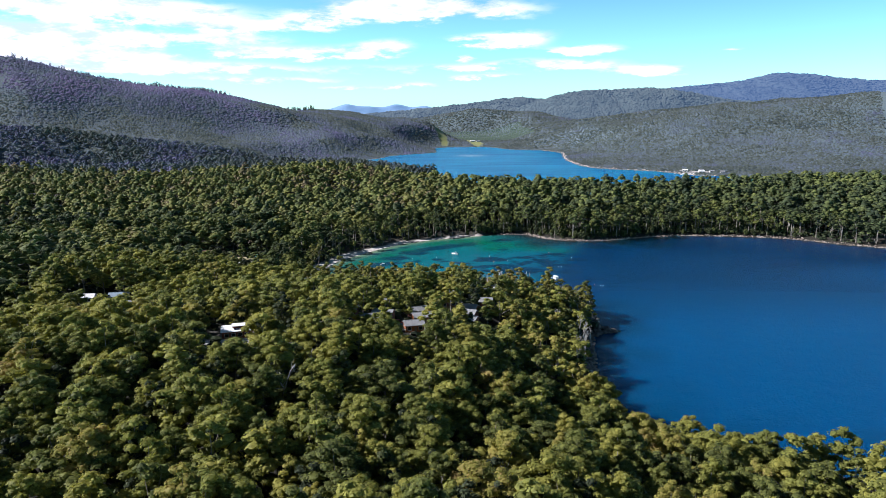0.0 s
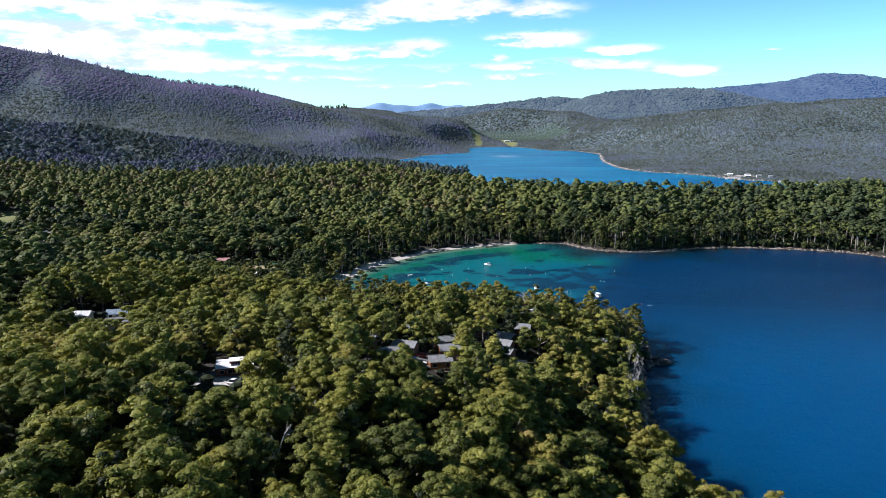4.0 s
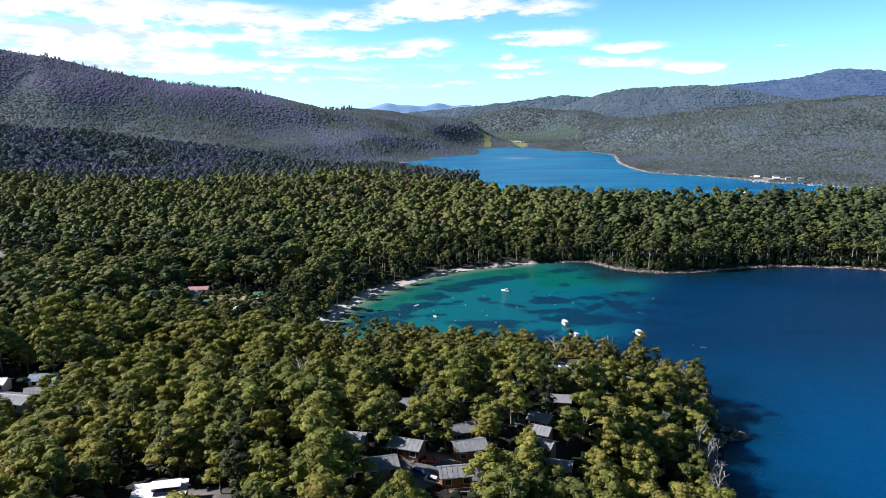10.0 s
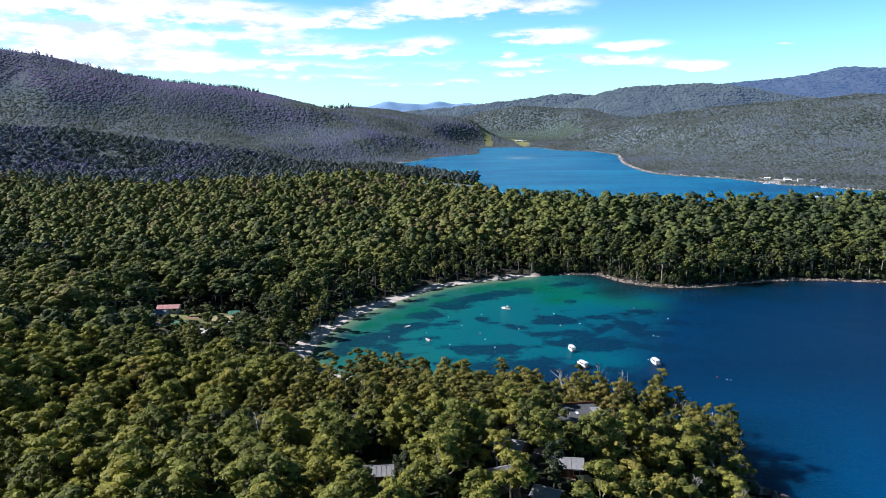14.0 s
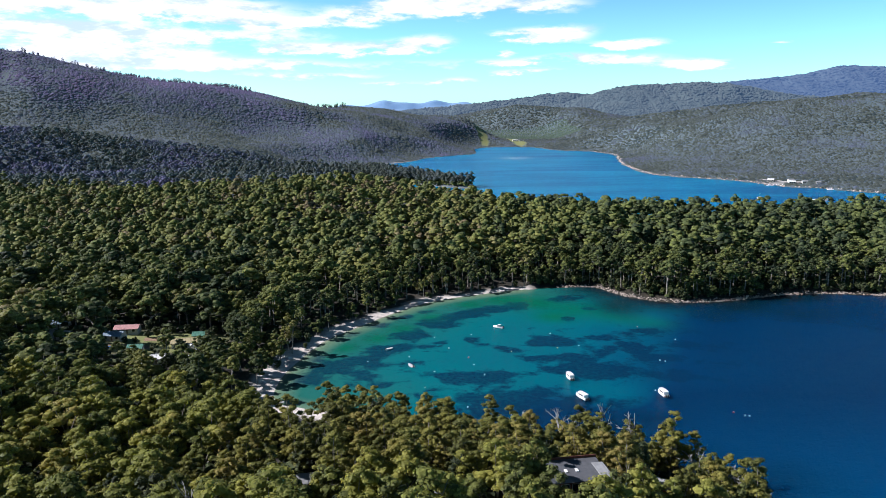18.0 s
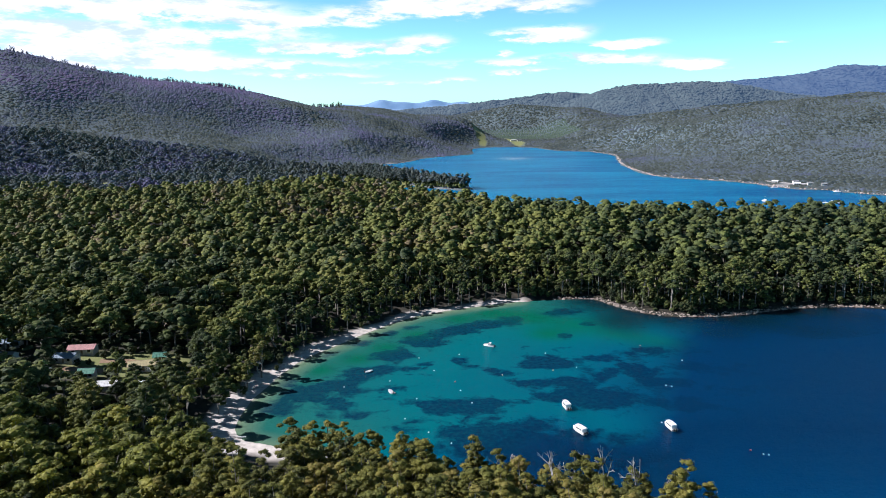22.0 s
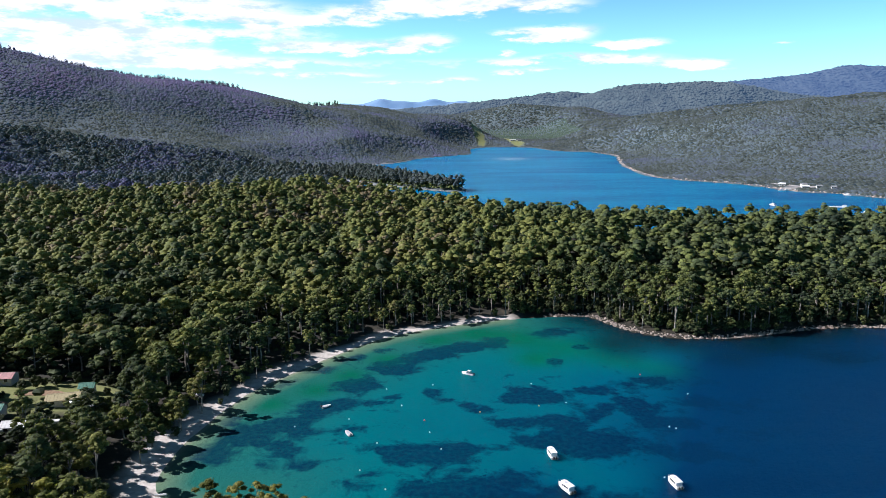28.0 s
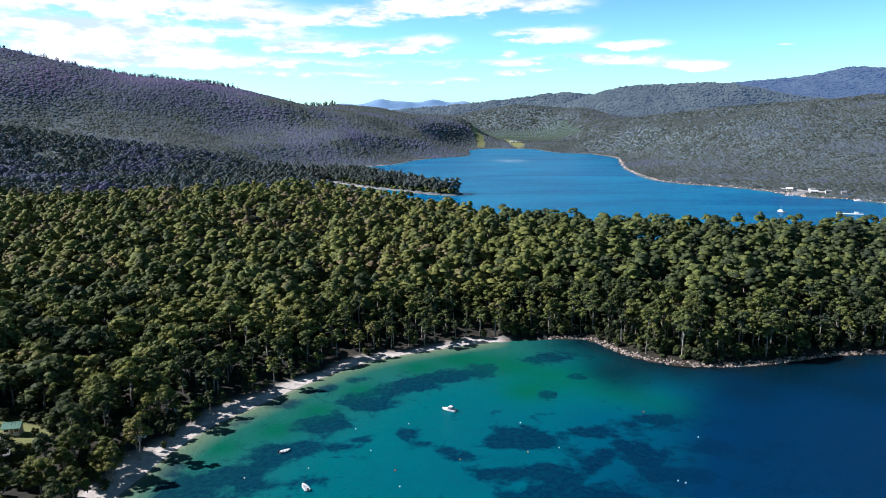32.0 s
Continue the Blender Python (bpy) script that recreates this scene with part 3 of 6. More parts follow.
def clump_centres(height, radius, base, count, lean, puff=1.0):
    """Where the leafy lobes of a crown sit, and their sizes: a few boughs, each carrying its own tier of lobes."""
    out = []
    boughs = max(3, count // 5)
    heads = []
    for i in range(boughs):
        a, u = i * 2.4 + rng.uniform(-0.5, 0.5), math.sqrt((i + 0.3) / boughs)
        heads.append((radius * 0.74 * u * rng.uniform(0.8, 1.12), a, height - (height - base) * (lean * u ** 2 + rng.uniform(0, 0.24)), radius * rng.uniform(0.32, 0.46)))
    for i in range(count):
        r0, a0, top, spread = heads[i % boughs]
        k, v = i // boughs, math.sqrt((i // boughs + 0.2) / (count / boughs))
        a = k * 2.4 + rng.uniform(-0.6, 0.6)
        size = radius * puff * rng.uniform(0.7, 1.15) * 1.5 / math.sqrt(count)
        x, y = r0 * math.cos(a0) + spread * v * math.cos(a), r0 * math.sin(a0) + spread * v * math.sin(a)
        out.append((np.array([x, y, max(top - size * 0.6 - spread * 1.15 * v * v - rng.uniform(0, 0.5) * size - (rng.uniform(0.25, 0.6) * (top - base) if i % 5 == 4 else 0), base)]), size))
    return out


PHI = (1 + 5 ** 0.5) / 2
ICO = np.array([(-1, PHI, 0), (1, PHI, 0), (-1, -PHI, 0), (1, -PHI, 0), (0, -1, PHI), (0, 1, PHI), (0, -1, -PHI), (0, 1, -PHI), (PHI, 0, -1), (PHI, 0, 1), (-PHI, 0, -1), (-PHI, 0, 1)]) / 1.902
DOME = np.array([(0, 0, 0.92)] + [(0.72 * math.cos(a * 1.2566), 0.72 * math.sin(a * 1.2566), 0.55) for a in range(5)] + [(math.cos(a * 1.2566 + 0.63), math.sin(a * 1.2566 + 0.63), -0.2) for a in range(5)])
DOME_F = np.array([(0, 1 + a, 1 + (a + 1) % 5) for a in range(5)] + [(1 + a, 6 + a, 1 + (a + 1) % 5) for a in range(5)] + [(1 + (a + 1) % 5, 6 + a, 6 + (a + 1) % 5) for a in range(5)])


def hull_faces(v):
    """Triangles between nearest corners of a regular solid."""
    n = len(v)
    gaps = np.linalg.norm(v[:, None] - v[None], axis=2)
    edge = np.sort(gaps[0])[1] * 1.05
    out = []
    for i in range(n):
        for j in range(i + 1, n):
            for k in range(j + 1, n):
                if gaps[i, j] < edge and gaps[j, k] < edge and gaps[i, k] < edge:
                    out.append((i, j, k) if np.dot(np.cross(v[j] - v[i], v[k] - v[i]), v[i]) > 0 else (i, k, j))
    return np.array(out)


ICO_F = hull_faces(ICO)


def leaves(centres, per, size, flat=0.6, core=0.74, fine=True):
    """Small leaf sprays on the skins of the clumps, round a leafy core."""
    pieces = []
    shape, faces = (ICO, ICO_F) if fine else (DOME, DOME_F)
    for c, s in centres:
        turn = np.array(Euler(rng.uniform(0, 6, 3) if fine else (rng.uniform(-0.3, 0.3), rng.uniform(-0.3, 0.3), rng.uniform(0, 6))).to_matrix())
        pieces.append((c + (shape @ turn.T) * s * core * np.array([1, 1, flat]) * rng.uniform(0.8, 1.2, (len(shape), 1)) if fine else c + (shape @ turn.T) * s * core * np.array([1, 1, flat]) * rng.uniform(0.62, 1.26, (len(shape), 1)), faces))
    n = per * len(centres)
    if n:
        c = np.repeat(np.array([q for q, _ in centres]), per, 0)
        s = np.repeat(np.array([q for _, q in centres]), per)[:, None]
        d = rng.normal(size=(n, 3))
        d[:, 2] = np.abs(d[:, 2]) * np.where(rng.random(n) < 0.2, -0.5, 1)
        d /= np.linalg.norm(d, axis=1)[:, None]
        p = c + d * s * np.array([1, 1, flat]) * rng.uniform(0.88, 1.1, (n, 1))
        nrm = d * np.array([1, 1, 1.1]) + (0, 0, 0.65) + rng.normal(size=(n, 3)) * 0.25
        nrm /= np.linalg.norm(nrm, axis=1)[:, None]
        u = np.cross(nrm, rng.normal(size=(n, 3)))
        u /= np.linalg.norm(u, axis=1)[:, None]
        v = np.cross(nrm, u)
        k = size * rng.uniform(0.6, 1.35, (n, 1))
        verts = np.stack([p - u * k, p + u * k * 0.7 - v * k * 0.8, p + u * k * 0.6 + v * k * 0.9], 1)
        pieces.append((verts.reshape(-1, 3), np.arange(n)[:, None] * 3 + [0, 1, 2]))
    return stack(pieces)


def gum(height, radius, base, clumps, per, size, lean=0.55, limbs=6, sides=6, fine=True, puff=1.0):
    """A gum tree: trunk with limbs, and the leaf sprays. Two pairs of verts and triangles."""
    centres = clump_centres(height, radius, base, clumps, lean, puff)
    fork = base * rng.uniform(0.7, 0.95)
    bend = np.array([rng.uniform(-0.5, 0.5), rng.uniform(-0.5, 0.5), 0])
    r0 = height * 0.017
    if sides < 4:
        return tube((0, 0, -1.5), (0, 0, base + 1), r0, r0 * 0.6, 3), leaves(centres, per, size, flat=0.8, core=1.05, fine=False)
    wood = [tube((0, 0, -1.5), bend * 0.6 + (0, 0, fork * 0.6), r0 * 1.3, r0, sides), tube(bend * 0.6 + (0, 0, fork * 0.6), bend + (0, 0, fork), r0, r0 * 0.75, sides)]
    for c, s in centres[::max(1, len(centres) // max(1, limbs))][:limbs]:
        start = bend + (0, 0, fork * rng.uniform(0.85, 1.0))
        elbow = start * 0.45 + c * 0.55 + rng.normal(size=3) * 0.3
        wood += [tube(start, elbow, r0 * 0.55, r0 * 0.35, max(3, sides - 2)), tube(elbow, c, r0 * 0.35, r0 * 0.12, max(3, sides - 2))]
    return stack(wood), leaves(centres, per, size, flat=0.62 if fine else 0.66, core=0.84 if fine else 1.0, fine=fine)


def wattle(height, radius, per, size):
    """A dense rounded understorey tree that keeps its leaves low."""
    centres = []
    for i in range(12):
        h = 0.22 + 0.72 * i / 11
        a = i * 2.4 + rng.uniform(-0.4, 0.4)
        r = radius * 0.55 * math.sin(math.pi * min(1, 1.12 - h) ** 0.8)
        centres.append((np.array([r * math.cos(a), r * math.sin(a), height * h]), radius * rng.uniform(0.38, 0.55) * (1.15 - 0.5 * h)))
    return tube((0, 0, -1), (0, 0, height * 0.7), height * 0.016, height * 0.006, 5), leaves(centres, per, size, 0.85)


def dead_tree(height):
    """A bare bleached tree of forking limbs."""
    wood, ends = [], [(np.array([0, 0, -1.0]), np.array([0.1, 0.05, 1.0]), height * 0.02, height * 0.42, 0)]
    while ends:
        a, d, r, length, level = ends.pop()
        d = d / np.linalg.norm(d)
        b = a + d * length
        wood.append(tube(a, b, r, r * 0.62, 6 - level))
        if level < 3:
            for _ in range(3):
                ends.append((b, d + rng.normal(size=3) * 0.5 + (0, 0, 0.1), r * 0.6, length * rng.uniform(0.45, 0.7), level + 1))
    return stack(wood)


def tree_mask(x, y, d, edge=3.0):
    """Where trees may stand."""
    sandy = beach_share(x, y)
    ok = d > np.where(sandy > 0.5, 1.0 - 0.5 * step(-10, 50, y) + edge + 2.5 * value_noise(x, y, 18, 21), edge)
    ok &= (clearing(x, y, 1) < 0.3) & (clearing(x, y, 2) < 0.3)
    for bx, by, r in FOOTPRINTS:
        ok &= np.hypot(x - bx, y - by) > r
    return ok


def scatter(x0, x1, y0, y1, gap, keep=1.0, test=None, edge=3.0):
    """Jittered standing places for trees in a stretch of the plan."""
    xs, ys = np.arange(x0, x1, gap, dtype=float), np.arange(y0, y1, gap, dtype=float)
    px, py = np.meshgrid(xs, ys)
    px[1::2] += gap / 2
    px, py = px.ravel() + rng.uniform(-0.45, 0.45, px.size) * gap, py.ravel() + rng.uniform(-0.45, 0.45, py.size) * gap
    ok = rng.random(px.size) < keep
    if test is not None:
        ok &= test(px, py)
    px, py = px[ok], py[ok]
    d = shore_distance(px, py)
    ok = tree_mask(px, py, d, edge)
    px, py, d = px[ok], py[ok], d[ok]
    return px, py, ground_height(px, py, d), d


def grove(name, places, shapes, scales, tint, leaf, label, smooth=False):
    """Trees of a far or dense wood, joined into one mesh."""
    px, py, pz, _ = places
    n = len(px)
    pick, turn = rng.integers(0, len(shapes), n), rng.uniform(0, 6.283, n)
    vs, fs, ms, ts, off = [], [], [], [], 0
    for k, (wood, crown) in enumerate(shapes):
        v, f = stack([wood, crown])
        m = np.concatenate([np.zeros(len(wood[1]), np.int32), np.ones(len(crown[1]), np.int32)])
        idx = np.nonzero(pick == k)[0]
        if not len(idx):
            continue
        c, s, sc = np.cos(turn[idx])[:, None], np.sin(turn[idx])[:, None], scales[idx][:, None]
        w = (rng.uniform(0.88, 1.15, len(idx))[:, None]) * sc
        allv = np.stack([(v[:, 0] * c - v[:, 1] * s) * w + px[idx][:, None], (v[:, 0] * s + v[:, 1] * c) * w + py[idx][:, None], v[:, 2] * sc + pz[idx][:, None]], -1)
        vs.append(allv.reshape(-1, 3))
        fs.append((f[None] + (np.arange(len(idx)) * len(v))[:, None, None]).reshape(-1, 3) + off)
        ms.append(np.tile(m, len(idx)))
        ts.append(np.repeat(tint[idx], len(v)))
        off += len(idx) * len(v)
    ob = new(name, mesh_from(name, np.concatenate(vs), np.concatenate(fs), {"tint": np.concatenate(ts)}, [bark, leaf], np.concatenate(ms), smooth))
    return tagged(ob, label, "forest", kind="stuff")


def tree_tint(x, y):
    return np.clip(rng.random(len(x)) * 0.9 + (value_noise(x, y, 45, 11) - 0.5) * 0.5 + (value_noise(x, y, 240, 12) - 0.5) * 0.4, 0, 1)


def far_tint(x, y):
    """Haze tint of the far canopy: blue-green gullies, grey-green slopes, purple upper western hill."""
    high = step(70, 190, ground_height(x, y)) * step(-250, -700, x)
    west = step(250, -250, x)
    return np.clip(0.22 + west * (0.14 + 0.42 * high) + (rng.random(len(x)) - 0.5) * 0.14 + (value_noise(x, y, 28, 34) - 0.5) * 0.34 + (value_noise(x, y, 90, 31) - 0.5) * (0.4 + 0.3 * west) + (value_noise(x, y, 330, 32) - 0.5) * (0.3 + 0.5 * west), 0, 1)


def uneven(n):
    """Sizes of forest trees, a few of them standing well above the rest."""
    return rng.uniform(0.6, 1.25, n) * np.where(rng.random(n) < 0.05, 1.5, 1.0)


def tree_thing(name, wood, crown, leaf, label, category, group):
    """One tree as a thing with its trunk and crown."""
    base = new(name)
    tagged(base, label, category, group)
    for part_name, (v, f), m in (("trunk", wood, bark), ("crown", crown, leaf)):
        ob = new(part_name, mesh_from(part_name, v, f, None, [m]))
        ob.parent = base
    return base


def plant(protos, places, low, high, limit):
    """Copies of the first trees at the places, the rest left out."""
    px, py, pz, _ = places
    for i in range(min(limit, len(px))):
        k = rng.uniform(low, high)
        m = pose(px[i], py[i], pz[i], rng.uniform(-3, 3), rng.uniform(-3, 3), rng.uniform(0, 360)) @ Matrix.Diagonal((k * rng.uniform(0.9, 1.12), k * rng.uniform(0.9, 1.12), k, 1))
        if i < len(protos):
            protos[i].matrix_basis = m
        else:
            copy_tree(protos[i % len(protos)], m)


def copy_tree(proto, m):
    twin = copy_thing(proto, m)
    twin.matrix_basis = m
    return twin


def near_zone(x, y):
    """The stretch of wood that the flight passes closest over."""
    return (y < -318) & (np.abs(x + 42) < 78 + (y + 440) * 0.42)


def split(places, limit):
    n = min(limit, len(places[0]))
    order = rng.permutation(len(places[0]))
    return tuple(a[order[:n]] for a in places), tuple(a[order[n:]] for a in places)


# the nearest wood: single trees
gums = [tree_thing("gum_tree", *gum(14 + i % 4, 5.2 + 0.4 * (i % 3), 4.5 + i % 2, 44, 58, 0.22, 0.62), gum_leaf, "tall eucalyptus with olive green clumped crown on the hillside", "tree", "gum trees on the hillside") for i in range(7)]
near, near_rest = split(scatter(-150, 70, -446, -318, 7.5, 0.96, near_zone), 300)
plant(gums, near, 0.62, 1.3, 300)

GUM_NEAR = [gum(16 + i % 3, 5.8, 4.5, 30, 24, 0.34, 0.62, 4, 5) for i in range(8)]
GUM_TALL = [gum(20 + i % 3, 5.0, 10.5, 24, 11, 0.40, 0.62, 5, 5) for i in range(8)] + [gum(14, 5.0, 3, 24, 11, 0.42, 0.95, 3, 5) for _ in range(2)]
GUM_MID = [gum(16.5 + i % 4, 6.2, 5.0, 19, 4, 0.5, 0.58, 0, 4, False, 1.0) for i in range(12)]


def far_crown(height, radius, lumps=3, share=1.0):
    """A crown of a few uneven leafy lumps for scrub and the hills across the water."""
    v, f = [], []
    for k in range(lumps):
        a, r = k * 2.3 + rng.uniform(0, 1), radius * (0.0 if k == 0 else rng.uniform(0.45, 0.75))
        cx, cy, top = r * math.cos(a), r * math.sin(a), height * (1.0 if k == 0 else rng.uniform(0.55, 0.9))
        o, w = len(v), radius * share * rng.uniform(0.6, 0.85)
        v.append((cx + rng.uniform(-0.4, 0.4), cy + rng.uniform(-0.4, 0.4), top))
        for s in range(5):
            q = w * rng.uniform(0.7, 1.25)
            v.append((cx + q * math.cos(s * 1.2566 + k), cy + q * math.sin(s * 1.2566 + k), top - w * rng.uniform(0.2, 0.5)))
        for s in range(5):
            q = w * rng.uniform(0.7, 1.1)
            v.append((cx + q * math.cos(s * 1.2566 + k), cy + q * math.sin(s * 1.2566 + k), top - w * 0.95))
        f += [(o, o + 1 + s, o + 1 + (s + 1) % 5) for s in range(5)]
        for s in range(5):
            b = (s + 1) % 5
            f += [(o + 1 + s, o + 6 + s, o + 6 + b), (o + 1 + s, o + 6 + b, o + 1 + b)]
    return (np.zeros((0, 3)), np.zeros((0, 3), int)), (np.array(v, float), np.array(f))


def far_cap(height, radius):
    """One crown of a closed far canopy, its skirt sunk among its neighbours."""
    v = [(rng.uniform(-0.8, 0.8), rng.uniform(-0.8, 0.8), height)]
    for s in range(6):
        q = radius * rng.uniform(0.8, 1.25)
        v.append((q * math.cos(s * 1.0472), q * math.sin(s * 1.0472), -0.8))
    return (np.zeros((0, 3)), np.zeros((0, 3), int)), (np.array(v), np.array([(0, 1 + s, 1 + (s + 1) % 6) for s in range(6)]))


GUM_FAR = [far_cap((1.15 + 0.4 * (i % 3)) * (0.75 + 0.25 * (i % 4)), 3.0 + 0.6 * (i % 4)) for i in range(16)]
GUM_HAZY = [far_cap(1.9 + 0.7 * (i % 2), 5.4) for i in range(10)]

shore = [tree_thing("shore_gum_tree", *gum(17.5 + i % 4, 5.2, 4.5, 40, 40, 0.24, 0.8), shore_leaf, "slender eucalyptus with open crown above the bay", "tree", "gum trees on the point") for i in range(6)]
point_zone = lambda x, y: (x > -85 + (y + 118) * 0.2) & (x < 75)
tips, tips_rest = split(scatter(-100, 75, -200, -100, 6.9, 0.96, point_zone), 280)
plant(shore, tips, 0.66, 1.1, 280)

under = [tree_thing("wattle_tree", *wattle(9 + i, 3.0, 56, 0.30), wattle_leaf, "dense dark green understorey wattle among the gums", "tree", "wattles under the gums") for i in range(4)]
wp, _ = split(scatter(-140, 60, -440, -120, 11, 0.8), 260)
plant(under, wp, 0.7, 1.25, 260)

rest = tuple(np.concatenate([a, b]) for a, b in zip(near_rest, tips_rest))
grove("hillside_forest", rest, GUM_NEAR, rng.uniform(0.66, 1.15, len(rest[0])), tree_tint(rest[0], rest[1]), gum_leaf_mass, "dense eucalyptus forest on the near hillside")
slope_zone = lambda x, y: ~near_zone(x, y) & ~(point_zone(x, y) & (y > -200) & (y < -100)) & (np.abs(x + 40) < 110 + (y + 446) * 0.72)
hp = scatter(-210, 120, -446, -60, 8.3, 0.96, lambda x, y: slope_zone(x, y) & (y < -120))
village = np.exp(-((hp[0] + 38) / 40) ** 2 - ((hp[1] + 276) / 38) ** 2)     # lower trees round the cabins
grove("slope_forest", hp, GUM_NEAR, rng.uniform(0.6, 1.25, len(hp[0])) * (1 - 0.22 * village), np.clip(tree_tint(hp[0], hp[1]) + 0.12, 0, 0.95), gum_leaf_mass, "eucalyptus forest with olive crowns over the slope")
hp = scatter(-460, 420, -446, -60, 8.8, 0.96, lambda x, y: ~near_zone(x, y) & ~((x > -172) & (x < -100) & (y > -118)) & ~(point_zone(x, y) & (y > -200) & (y < -100)) & ~((x > -210) & (x < 120) & slope_zone(x, y) & (y < -120)) & (np.abs(x + 40) < 170 + (y + 446) * 0.74))
grove("valley_forest", hp, GUM_MID, rng.uniform(0.66, 1.15, len(hp[0])), np.clip(tree_tint(hp[0], hp[1]) + 0.2 * step(-100, -200, hp[1]), 0, 0.95), ridge_leaf, "eucalyptus forest in the valley behind the beach")
# the wood goes on behind the start of the flight
hp = scatter(-330, 230, -660, -446, 9.6, 0.96, lambda x, y: y < -446)
REAR = [far_crown(14 + i % 4, 6.0, 13, 0.5) for i in range(8)]
grove("rear_forest", hp, REAR, rng.uniform(0.7, 1.2, len(hp[0])), tree_tint(hp[0], hp[1]), gum_leaf_mass, "eucalyptus forest going on over the hillside")
# the belt of tall trunks round the bay
belt = scatter(-240, 340, -60, 150, 7.1, 0.97, lambda x, y: (shore_distance(x, y) < 46) & (y > -60) & (x > -190) & ~((x > -172) & (x < -100) & (y < -6)) & ((beach_share(x, y) < 0.5) | (shore_distance(x, y) > 22) | (rng.random(np.shape(x)) < 0.62)))
# tint lowered to the east, painting the shaded side of the shore trees
grove("shoreline_forest", belt, GUM_TALL, rng.uniform(0.7, 1.15, len(belt[0])) * (1 - 0.24 * beach_share(belt[0], belt[1]) * step(36, 14, belt[3])), tree_tint(belt[0], belt[1]) * (1 - 0.3 * step(20, 70, belt[0])), ridge_leaf, "tall eucalypts with pale trunks along the shore")
hollow = lambda x, y: step(-60, -120, x) * step(150, 60, y)     # taller, wider-spaced trees in the valley
mid_zone = lambda x, y: (np.abs(x + 10) < 330 + (y + 60) * 0.72) & (x < 60 + (y + 555) * 0.58)
mid = scatter(-760, 760, -60, 460, 8.9, 0.97, lambda x, y: (value_noise(x, y, 22, 41) > 0.12) & (hollow(x, y) < 0.5) & ((shore_distance(x, y) >= 46) | (x <= -190) | (x > 330)) & mid_zone(x, y))
# tint lifted at the back left as painted haze, lowered to the right
grove("ridge_forest", mid, GUM_MID, rng.uniform(0.55, 1.42, len(mid[0])), (tree_tint(mid[0], mid[1]) + 0.24 * step(120, 280, mid[1]) * step(60, -100, mid[0])) * (1 - 0.45 * step(0, 120, mid[0])), ridge_leaf, "unbroken eucalyptus forest over the low ridge", True)

GUM_BROAD = [gum(18 + i % 3, 7.0, 5.5, 28, 7, 0.5, 0.58, 3, 5) for i in range(8)]
dell = scatter(-420, -60, -60, 150, 9.8, 0.9, lambda x, y: (hollow(x, y) >= 0.5) & ((shore_distance(x, y) >= 46) | (x <= -190)) & mid_zone(x, y) & ~((x > -172) & (x < -100) & (y < -6)))
grove("dell_forest", dell, GUM_BROAD, rng.uniform(0.75, 1.5, len(dell[0])), tree_tint(dell[0], dell[1]), ridge_leaf, "tall spreading eucalypts in the hollow behind the houses")
big = scatter(-172, -100, -118, -6, 8.6, 0.95, lambda x, y: ((x > -148) | (y < -70)) & ((shore_distance(x, y) > 22) | (rng.random(np.shape(x)) < 0.68)))
beach_gums = [tree_thing("beach_gum_tree", *shape, beach_leaf, "large spreading dark green eucalyptus behind the sandy beach", "tree", "gum trees behind the beach") for shape in
              [gum(18 + i % 3, 6.6, 6.0, 32, 26, 0.36, 0.58, 6, 6) for i in range(4)] + [gum(20 + i % 3, 5.2, 10.0, 28, 26, 0.34, 0.62, 6, 6) for i in range(3)]]
for i, (x, y, z, d) in enumerate(zip(*big)):
    k = rng.uniform(0.8, 1.25) * (0.78 if x < -128 else 1.0) * (1 - 0.27 * float(step(32, 14, d)))
    m = pose(x, y, z, rng.uniform(-3, 3), rng.uniform(-3, 3), rng.uniform(0, 360)) @ Matrix.Diagonal((k, k * rng.uniform(0.9, 1.1), k, 1))
    if i < len(beach_gums):
        beach_gums[i].matrix_basis = m
    else:
        copy_tree(beach_gums[i % len(beach_gums)], m)
# undergrowth behind the beach and under the belt
SHRUB = [wattle(5.5, 2.6, 16, 0.5) for _ in range(4)]
low = scatter(-160, 300, -110, 130, 4.2, 0.92, lambda x, y: (shore_distance(x, y) < 26) & (y > -100) & ((beach_share(x, y) < 0.5) | (rng.random(np.shape(x)) < 0.22)), 1.6)
grove("shore_undergrowth", low, SHRUB, rng.uniform(0.4, 1.2, len(low[0])), tree_tint(low[0], low[1]), scrub_leaf, "dense green undergrowth along the edge of the shore")
# scrub that closes the floor of the woods
SCRUB = [far_crown(3.4 + i % 3, 3.2, 1) for i in range(8)]


def scrub_places(x0, x1, y0, y1, gap, test):
    xs, ys = np.meshgrid(np.arange(x0, x1, gap), np.arange(y0, y1, gap))
    x, y = xs.ravel() + rng.uniform(-0.5, 0.5, xs.size) * gap, ys.ravel() + rng.uniform(-0.5, 0.5, xs.size) * gap
    ok = test(x, y) & (clearing(x, y, 1) < 0.2) & (clearing(x, y, 2) < 0.2)
    for bx, by, _, l, w, *_ in CABINS + HOUSES:
        ok &= np.hypot(x - bx, y - by) > 0.5 * l + 2
    for bx, by, r in ((-102, -309, 12), (-88, -118, 12), (-82, -134, 10), (-97, -106, 10), (3, -192, 10), (-44, -287, 8), (-45, -300, 5)):
        ok &= np.hypot(x - bx, y - by) > r
    x, y = x[ok], y[ok]
    d = shore_distance(x, y)
    ok = d > np.where(beach_share(x, y) > 0.5, 22, 3)
    x, y, d = x[ok], y[ok], d[ok]
    return x, y, ground_height(x, y, d) - 0.6, d


